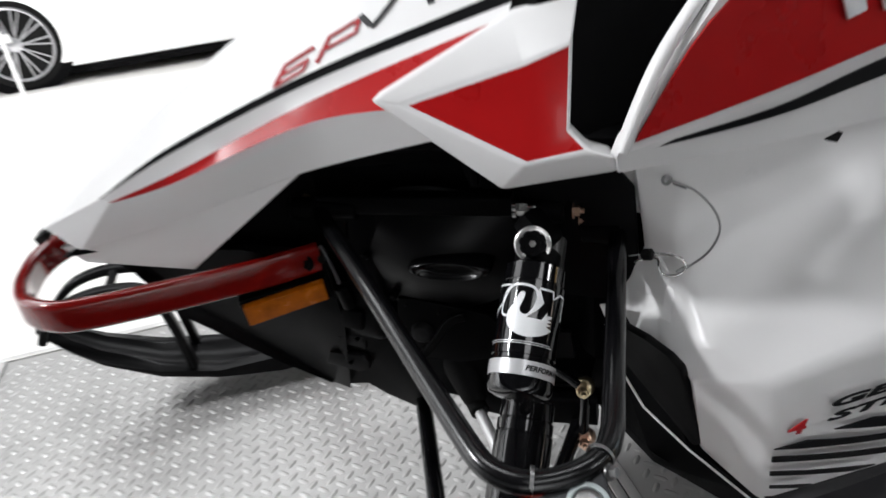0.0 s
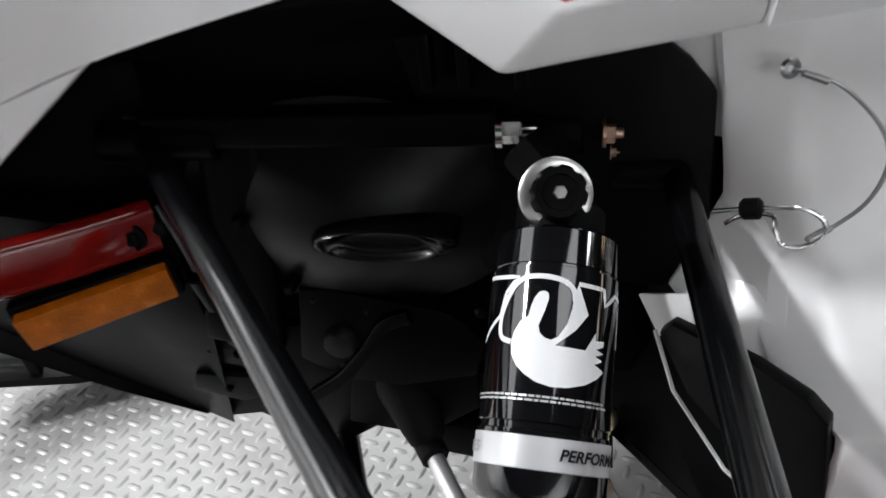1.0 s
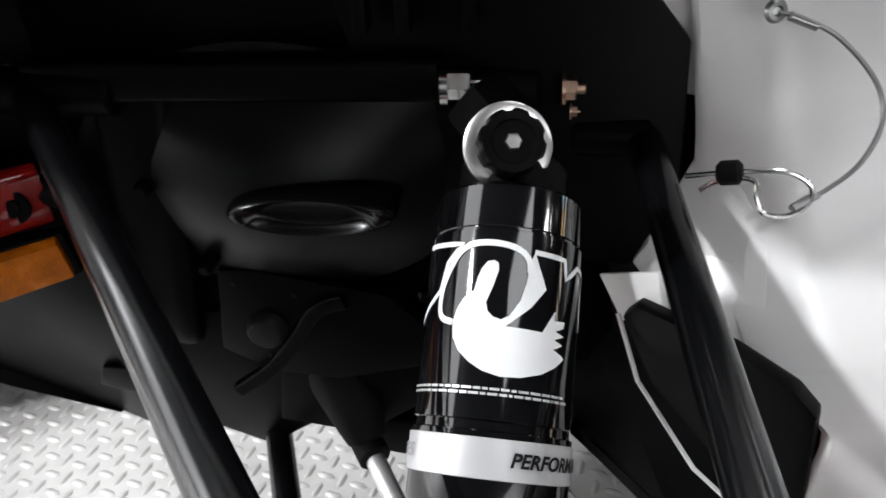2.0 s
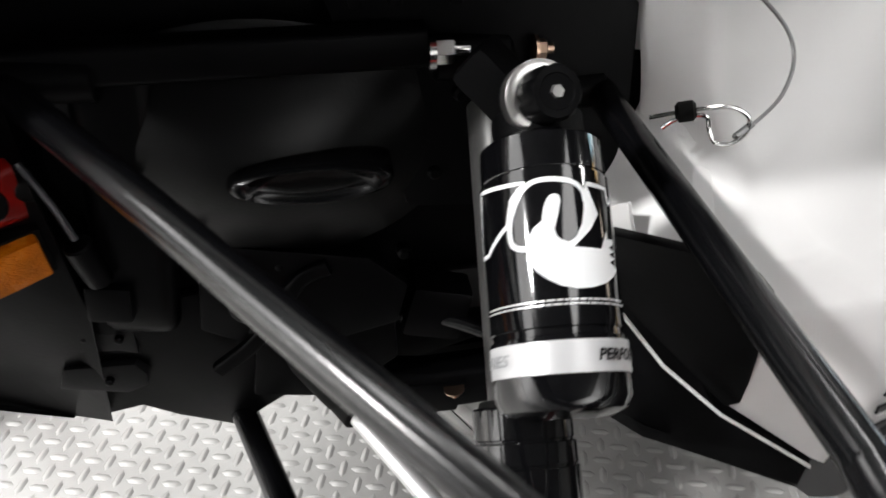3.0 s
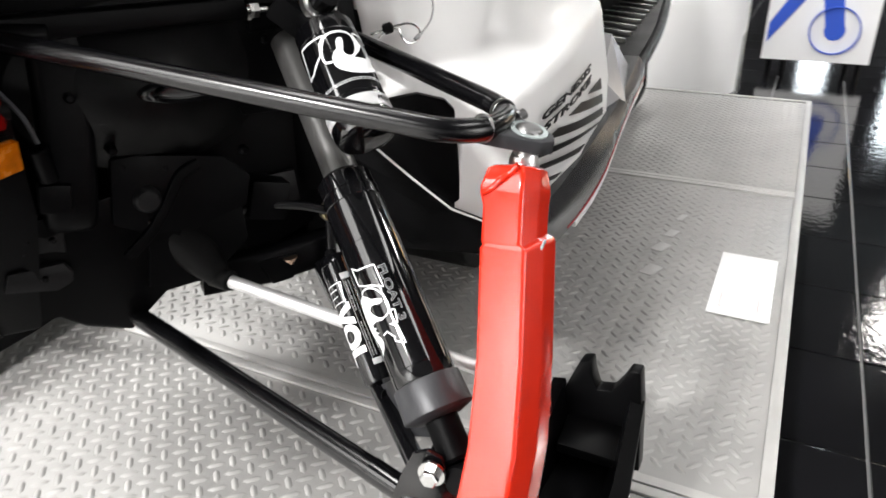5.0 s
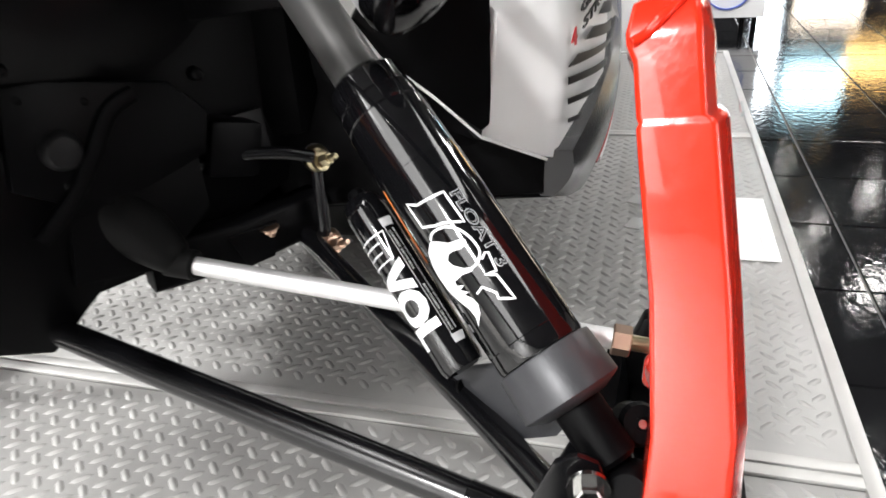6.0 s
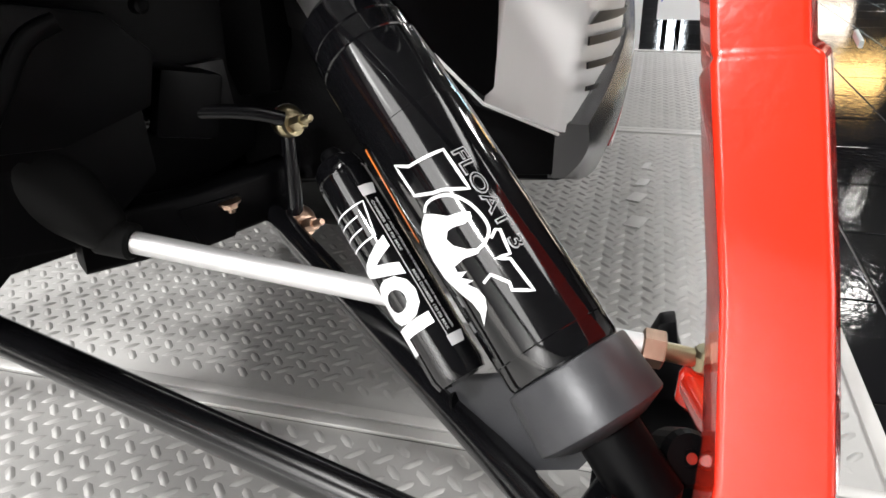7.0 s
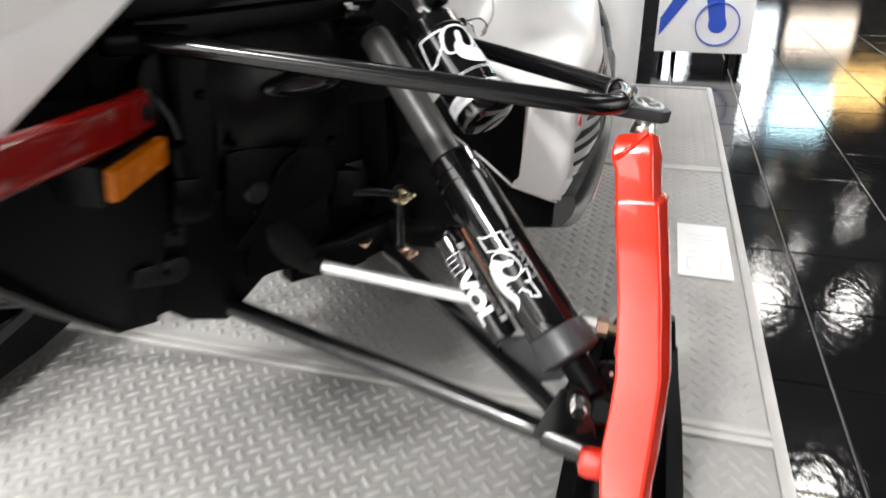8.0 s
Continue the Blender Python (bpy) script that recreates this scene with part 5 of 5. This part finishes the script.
    # steering link
    rod_ob = part("tie_rod", rod(f((0.648, 0.600, 0.3725)), f((0.6622, 0.242, 0.3296)), 0.0079, 26, 0.05), RAWALU, sled, "bare aluminium tie rod")
    part("rod_boot", merge(rod(f((0.6493, 0.584, 0.3705)), f((0.6475, 0.612, 0.374)), 0.0130), turned(f((0.6485, 0.600, 0.374)), f((0.648, 0.648, 0.414)) - f((0.6485, 0.600, 0.374)), [(0, 0.0120), (0.003, 0.0155), (0.012, 0.0185), (0.070, 0.0345), (0.110, 0.0360), (0.112, 0.030)], 32)), RUBBER, rod_ob, "black rubber boot")
    part("jam_nut", turned(f((0.6622, 0.243, 0.3297)), f((0.663, 0.20, 0.3245)) - f((0.6622, 0.243, 0.3297)), [(0, 0.0105), (0.001, 0.0118), (0.013, 0.0118), (0.014, 0.0105)], 6), COPPER, rod_ob, "copper-coloured jam nut")
    part("rod_end", merge(rod(f((0.662, 0.232, 0.3285)), f((0.663, 0.208, 0.325)), 0.006), turned(f((0.663, 0.203, 0.317)), (0.1, 0, 1), [(0, 0.008), (0.003, 0.0105), (0.012, 0.0105), (0.015, 0.008)], 24)), BRASS, rod_ob, "yellow zinc rod end")
    return bm_ob


spindle_and_ski(0.0, Vector)
spindle_and_ski(0.0, mirrored)

# anti-roll bar with its link
bar = part("anti_roll_bar", tube([(0.70, 0.61, 0.437), (0.727, 0.58, 0.440), (0.75, 0.545, 0.436), (0.765, 0.522, 0.428)], 0.006, 14), TUBE, sled, "thin black anti-roll bar")
for z, mat in ((0.424, BRASS), (0.338, COPPER)):
    part("link_joint", merge(turned((0.778, 0.529, z - 0.002), (-0.55, -0.6, 0.25), [(0, 0.009), (0.004, 0.0125), (0.009, 0.0135), (0.014, 0.0115), (0.017, 0.007)], 24), nut_on_thread((0.768, 0.518, z - 0.002), (-0.3, -0.75, 0.35), 0.0062, 0.016)), mat, bar, "plated joint nut")
part("link_rod", merge(rod((0.774, 0.524, 0.426), (0.770, 0.525, 0.338), 0.0065), turned((0.776, 0.528, 0.424), (-0.55, -0.6, 0.25), [(0, 0.012), (0.008, 0.012)], 18), turned((0.774, 0.530, 0.338), (-0.55, -0.6, 0.25), [(0, 0.012), (0.008, 0.012)], 18)), TUBE, bar)
part("frame_nut", nut_on_thread((0.731, 0.560, 0.370), (0.05, -0.1, -1), 0.0062, 0.006), COPPER, sled, "copper-coloured hexagon nut")

# retaining pin on its steel cable, hung at the side panel
pin = part("pin_cable", tube([(0.842, 0.466, 0.713), (0.852, 0.459, 0.710), (0.866, 0.448, 0.701), (0.876, 0.432, 0.684), (0.875, 0.422, 0.668), (0.862, 0.417, 0.652), (0.846, 0.419, 0.640), (0.829, 0.423, 0.632)], 0.0012, 8, 10), STEEL, sled, "thin steel cable")
part("cable_eye", turned((0.842, 0.469, 0.713), (-0.3, -0.9, 0.2), [(0, 0.0050), (0.002, 0.0058), (0.004, 0.0044), (0.0045, 0.0026), (0.003, 0.0018)], 20), STEEL, pin)
part("cable_ferrule", rod((0.846, 0.463, 0.7115), (0.857, 0.455, 0.7065), 0.0022), STEEL, pin)
part("cable_ferrule", rod((0.842, 0.420, 0.638), (0.830, 0.4225, 0.632), 0.0022), STEEL, pin)
part("retaining_pin", tube([(0.797, 0.461, 0.640), (0.808, 0.450, 0.644), (0.818, 0.438, 0.648), (0.829, 0.428, 0.649), (0.837, 0.421, 0.643), (0.837, 0.420, 0.634), (0.828, 0.422, 0.629), (0.818, 0.427, 0.630), (0.815, 0.431, 0.637), (0.816, 0.435, 0.644), (0.811, 0.442, 0.644), (0.804, 0.449, 0.640), (0.800, 0.453, 0.635)], 0.0014, 8, 8), CHROME, pin, "bright spring pin")
part("pin_sleeve", turned((0.8065, 0.4505, 0.6440), (0.62, -0.75, 0.25), [(0, 0.004), (0.002, 0.0062), (0.010, 0.0062), (0.012, 0.004)], 20), RUBBER, pin, "black rubber sleeve")
part("panel_clip", slab([(0.985, 0.420, 0.741), (1.005, 0.424, 0.744), (1.000, 0.424, 0.735)], (0, 0.006, 0)), SATIN, sled)

# running boards and tunnel behind the panels
for flip in (False, True):
    f = mirrored if flip else Vector
    board = [(1.34, 0.30, 0.44), (2.0, 0.365, 0.455), (2.9, 0.50, 0.47), (2.9, 0.60, 0.47), (1.34, 0.58, 0.44)]
    rb = part("running_board", slab([f(p) for p in board], (0, 0, 0.012), 0.002), FRAME, sled, "black running board with bright traction slats")
    part("board_rail", tube([f(p) for p in [(1.36, 0.295, 0.46), (2.0, 0.355, 0.475), (2.9, 0.49, 0.49)]], 0.012, 12), SATIN, rb)
    for k in range(16):
        x = 1.42 + 0.09 * k
        part("traction_slat", block((0.007, 0.15, 0.012), Matrix.Translation(f((x, 0.43 + 0.08 * (x - 1.34), 0.46 + 0.02 * (x - 1.34) / 1.5))) @ pose(0, 0, 0, 0, 0, -25 if not flip else 25), 0.002), ALU, rb)
    rim = [(1.283, 0.306, 0.575), (1.49, 0.312, 0.475), (1.43, 0.302, 0.365), (1.255, 0.296, 0.430), (1.222, 0.300, 0.515)]
    gem = bmesh.new()
    tip = gem.verts.new(f((1.324, 0.280, 0.452)))
    fore = [gem.verts.new(f(p)) for p in rim]
    aft = [gem.verts.new(f((p[0] + 0.02, p[1] + 0.06, p[2]))) for p in rim]
    for k in range(5):
        gem.faces.new((tip, fore[k], fore[(k + 1) % 5]))
        gem.faces.new((fore[k], aft[k], aft[(k + 1) % 5], fore[(k + 1) % 5]))
    part("toe_hold", gem, GREYPANEL, sled, "pale grey faceted toe deflector", smooth=5)
    part("red_link", tube([f(p) for p in [(1.50, 0.40, 0.60), (1.56, 0.38, 0.66), (1.64, 0.38, 0.70)]], 0.014, 12), BUMPER, sled)
part("tunnel", block((1.7, 0.40, 0.34), Matrix.Translation((2.05, MID, 0.62)), 0.02), FRAME, sled, "black tunnel over the drive track")
part("engine_cover", block((0.66, 0.44, 0.46), Matrix.Translation((1.12, MID, 0.66)), 0.03), MATTE, sled)
part("drive_track", sweep([Vector(p) for p in curve_points([(1.5, MID, 0.04), (2.9, MID, 0.04), (3.05, MID, 0.16), (2.9, MID, 0.36), (1.6, MID, 0.34), (1.30, MID, 0.20)], 8, True)], box_section(0.38, 0.03, 0.006), up=(0, 0, 1), closed=True), RUBBER, sled, "black rubber drive track")
part("seat", block((0.9, 0.30, 0.22), Matrix.Translation((1.95, MID, 0.90)), 0.05), RUBBER, sled, "black padded seat")

# ---- the notice on the platform ----
notice = tagged(part("notice_card", block((0.295, 0.122, 0.004), Matrix.Translation((1.603, 0.043, 0.0055)) @ pose(0, 0, 0, 0, 0, 0), 0.001), PAPER), "white notice card lying on the chequer plate", "sign")
part("warning_frame", merge(block((0.065, 0.003, 0.001), Matrix.Translation((1.515, 0.082, 0.0082)), 0), block((0.065, 0.003, 0.001), Matrix.Translation((1.515, 0.008, 0.0082)), 0), block((0.003, 0.077, 0.001), Matrix.Translation((1.484, 0.045, 0.0082)), 0), block((0.003, 0.077, 0.001), Matrix.Translation((1.546, 0.045, 0.0082)), 0)), PINKPRINT, notice)
part("warning_mark", slab([(1.500, 0.030, 0.008), (1.500, 0.060, 0.008), (1.530, 0.045, 0.008)], (0, 0, 0.001)), PALEPRINT, notice)
for k in range(5):
    part("print_bar", block((0.004, 0.075 - 0.012 * (k % 2), 0.001), Matrix.Translation((1.58 + 0.025 * k, 0.045, 0.0082)), 0), PALEPRINT, notice)

# ---- beyond the platform: sign, column, far stands ----
sign = thing("sign_board", (4.40, -0.14, FLOOR), "white sign board with a blue ring emblem on short legs", "sign")
part("board", block((0.03, 0.52, 0.72), Matrix.Translation((4.40, -0.045, 0.33)), 0.004), PAPER, sign)
part("ring_emblem", sweep([Vector((4.380, -0.115 + 0.118 * math.sin(a), 0.134 + 0.118 * math.cos(a))) for a in [2 * math.pi * i / 40 for i in range(40)]], box_section(0.006, 0.028, 0.001), up=(1, 0, 0), closed=True), BLUE, sign, "blue ring")
part("ring_core", turned((4.384, -0.115, 0.134), (-1, 0, 0), [(0, 0.050), (0.006, 0.050)], 30), BLUE, sign)
part("blue_bar", slab([(4.379, -0.16, 0.14), (4.379, -0.07, 0.14), (4.379, 0.0, 0.46), (4.379, -0.10, 0.46)], (0.004, 0, 0)), BLUE, sign)
part("blue_sweep", slab([(4.379, 0.20, 0.06), (4.379, 0.20, 0.16), (4.379, 0.06, 0.40), (4.379, -0.01, 0.36)], (0.004, 0, 0)), BLUE, sign)
for y in (-0.26, -0.20, 0.10, 0.17):
    part("leg", rod((4.40, y, FLOOR), (4.40, y, 0.03), 0.014, 12), SATIN, sign)
col = tagged(part("column", turned((3.95, 0.55, FLOOR), (0, 0, 1), [(0, 0.26), (3.2, 0.26)], 48), PAPER), "round white display column behind the platform", "column")
col = tagged(part("display_plinth", block((0.5, 0.7, 0.9), Matrix.Translation((5.6, 0.75, FLOOR + 0.45)), 0.01), PAPER), "plain white square display plinth", "plinth")
HUNG = [(19.5, -2.3, 3.05, 0.6, 2.6, LIT, "cool white"), (19.5, -3.5, 3.9, 1.35, 0.95, LITCYAN, "pale cyan"), (19.5, -4.75, 3.3, 1.2, 0.5, LITWARM, "warm yellow"),
        (19.5, -3.6, 2.0, 1.5, 0.6, LITBEIGE, "beige"), (19.8, -8.6, 2.2, 1.6, 1.2, LITBEIGE, "beige"), (19.5, -6.4, 2.1, 0.9, 1.4, LITBEIGE, "beige"), (18.5, -0.3, 2.0, 0.5, 2.0, LIT, "cool white")]
for x, y, z, w, h, mat, hue in HUNG:
    st = thing("light_box", (x, y, z), "far lit " + hue + " light box hung on a dark frame", "light box", group="far light boxes")
    part("panel_frame", block((0.10, w + 0.12, h + 0.12), Matrix.Translation((x + 0.07, y, z)), 0.02), WALL, st)
    part("lit_face", block((0.03, w, h), Matrix.Translation((x, y, z)), 0.004), mat, st)
    for s in (-1, 1):
        part("hanger", rod((x + 0.07, y + s * w * 0.4, z + h / 2), (x + 0.07, y + s * w * 0.4, 6.0), 0.012, 8), FRAME, st)
SPOTS = [(20.6, -4.2, 0.09, LITWARM), (20.6, -3.5, 0.07, LITWARM), (16.4, -3.0, 0.06, LITWARM), (12.4, -2.2, 0.30, LITSPOT), (12.4, -3.6, 0.20, LITSPOT), (13.7, -2.3, 0.12, LITSPOT),
         (7.5, -2.3, 0.22, LITSPOT), (9.7, -4.6, 0.16, LITSPOT), (14.7, -3.1, 0.10, LITSPOT), (17.0, -4.6, 0.12, LITSPOT), (15.0, -5.4, 0.10, LITSPOT), (18.6, -3.0, 0.08, LITSPOT), (11.0, -5.8, 0.12, LITSPOT)]
for x, y, r, mat in SPOTS:
    sp = thing("ceiling_spotlight", (x, y, 5.6), "small glowing spotlight under the dark ceiling", "spotlight", group="ceiling spotlights")
    part("lamp_head", turned((x, y, 5.9), (0, 0, -1), [(0, 0.03), (0.10, 0.05), (0.20, r + 0.02), (0.25, r + 0.015)], 24), FRAME, sp)
    part("lamp_lens", turned((x, y, 5.655), (0, 0, -1), [(0, r), (0.01, r - 0.005)], 24), mat, sp)
    part("lamp_arm", rod((x, y, 5.9), (x, y, 6.0), 0.012, 8), FRAME, sp)

# tiles of the black floor: single ones beside the platform and the sign, the far ones joined
tile_floor = bpy.data.objects["floor"]
side = 0.32
tile_me = bpy.data.meshes.new("tile")
bm = block((side - 0.006, side - 0.006, 0.008), Matrix.Identity(4), 0.0012)
bm.to_mesh(tile_me)
bm.free()
tile_me.materials.append(TILE)
far_verts, far_faces = [], []
for i in range(-10, 30):
    for j in range(-22, 12):
        x, y = 1.265 + side * (i + 0.5), -0.21 + side * (j + 0.5)
        if y > 0 and x < 3.5:
            continue
        if (0.4 < x < 6.2 and -2.0 < y < 0.1) or (3.5 < x < 6.2 and y < 2.0 and y > 0):
            ob = new("tile", tile_me)
            ob.parent = tile_floor
            ob.location = Vector((x, y, FLOOR + 0.002)) - PLACE[tile_floor]
        else:
            h, base, z = side / 2 - 0.002, len(far_verts), FLOOR + 0.006
            far_verts += [(x - h, y - h, z), (x + h, y - h, z), (x + h, y + h, z), (x - h, y + h, z), (x - h, y - h, z - 0.008), (x + h, y - h, z - 0.008), (x + h, y + h, z - 0.008), (x - h, y + h, z - 0.008)]
            far_faces += [tuple(base + q for q in f) for f in ((0, 1, 2, 3), (0, 4, 5, 1), (1, 5, 6, 2), (2, 6, 7, 3), (3, 7, 4, 0))]
me = bpy.data.meshes.new("far_tiles")
me.from_pydata(far_verts, [], far_faces)
me.materials.append(TILE)
far_tiles = new("far_tiles", me)
far_tiles.parent = tile_floor
far_tiles.location = -PLACE[tile_floor]
tagged(far_tiles, kind="stuff")

# ---- the white car ----
car = thing("car", (0.1, 6.4, FLOOR), "glossy white car with dark sills and grey multi-spoke wheels", "car")
CY = 5.62


def car_body():
    outline = [(-2.3, 0.115), (-2.35, 0.55), (-2.1, 0.78), (-0.9, 0.92), (-0.2, 1.42), (1.4, 1.46), (2.2, 1.02), (2.5, 0.9), (2.55, 0.115)]
    return outline


part("body", slab([(x, CY, z + FLOOR) for x, z in car_body()], (0, 1.7, 0), 0.06), CARPAINT, car, "white painted body")
# dark sill, set low so its black also draws the shade under the body
part("sill_and_shade", block((2.0, 0.06, 0.05), Matrix.Translation((0.15, CY + 0.04, FLOOR + 0.090)), 0.02), SATIN, car)
part("underbody", block((4.4, 1.5, 0.08), Matrix.Translation((0.1, CY + 0.85, FLOOR + 0.09)), 0.02), SATIN, car)
for x in (-1.25, 1.50):
    tyre = part("wheel", merge(turned((x, CY - 0.01, FLOOR + 0.335), (0, 1, 0), [(0, 0.245), (0.004, 0.285), (0.02, 0.325), (0.05, 0.335), (0.17, 0.335), (0.20, 0.32)], 56)), RUBBER, car, "dark tyre on a grey multi-spoke alloy wheel")
    rim = bmesh.new()
    lathe(rim, (x, CY - 0.018, FLOOR + 0.335), (0, 1, 0), [(0, 0.040), (0.01, 0.055), (0.03, 0.05)], 24)
    for k in range(10):
        a = 2 * math.pi * k / 10
        for s in (-0.11, 0.11):
            c, d = Vector((math.cos(a), 0, math.sin(a))), Vector((math.cos(a + s), 0, math.sin(a + s)))
            p, q = Vector((x, CY - 0.012, FLOOR + 0.335)) + c * 0.045, Vector((x, CY - 0.005, FLOOR + 0.335)) + d * 0.245
            rim = merge(rim, sweep([p, q], box_section(0.016, 0.012, 0.003)))
    part("rim", rim, ALLOY, tyre)
    part("rim_ring", sweep([Vector((x + 0.25 * math.cos(a), CY - 0.008, FLOOR + 0.335 + 0.25 * math.sin(a))) for a in [2 * math.pi * i / 48 for i in range(48)]], round_section(0.012, 8), up=(0, 1, 0), closed=True), ALLOY, tyre)
    part("wheel_well", turned((x, CY + 0.004, FLOOR + 0.335), (0, 1, 0), [(0, 0.375), (0.02, 0.375)], 48), MATTE, car)
post = thing("barrier_post", (-1.55, 4.6, FLOOR), "slim white rope barrier post with a white band", "barrier")
part("post", rod((-1.05, 4.75, FLOOR), (-1.05, 4.75, FLOOR + 0.55), 0.012, 14), PAPER, post)
part("band", block((1.4, 0.006, 0.05), Matrix.Translation((-1.70, 4.75, FLOOR + 0.50)), 0), PAPER, post)
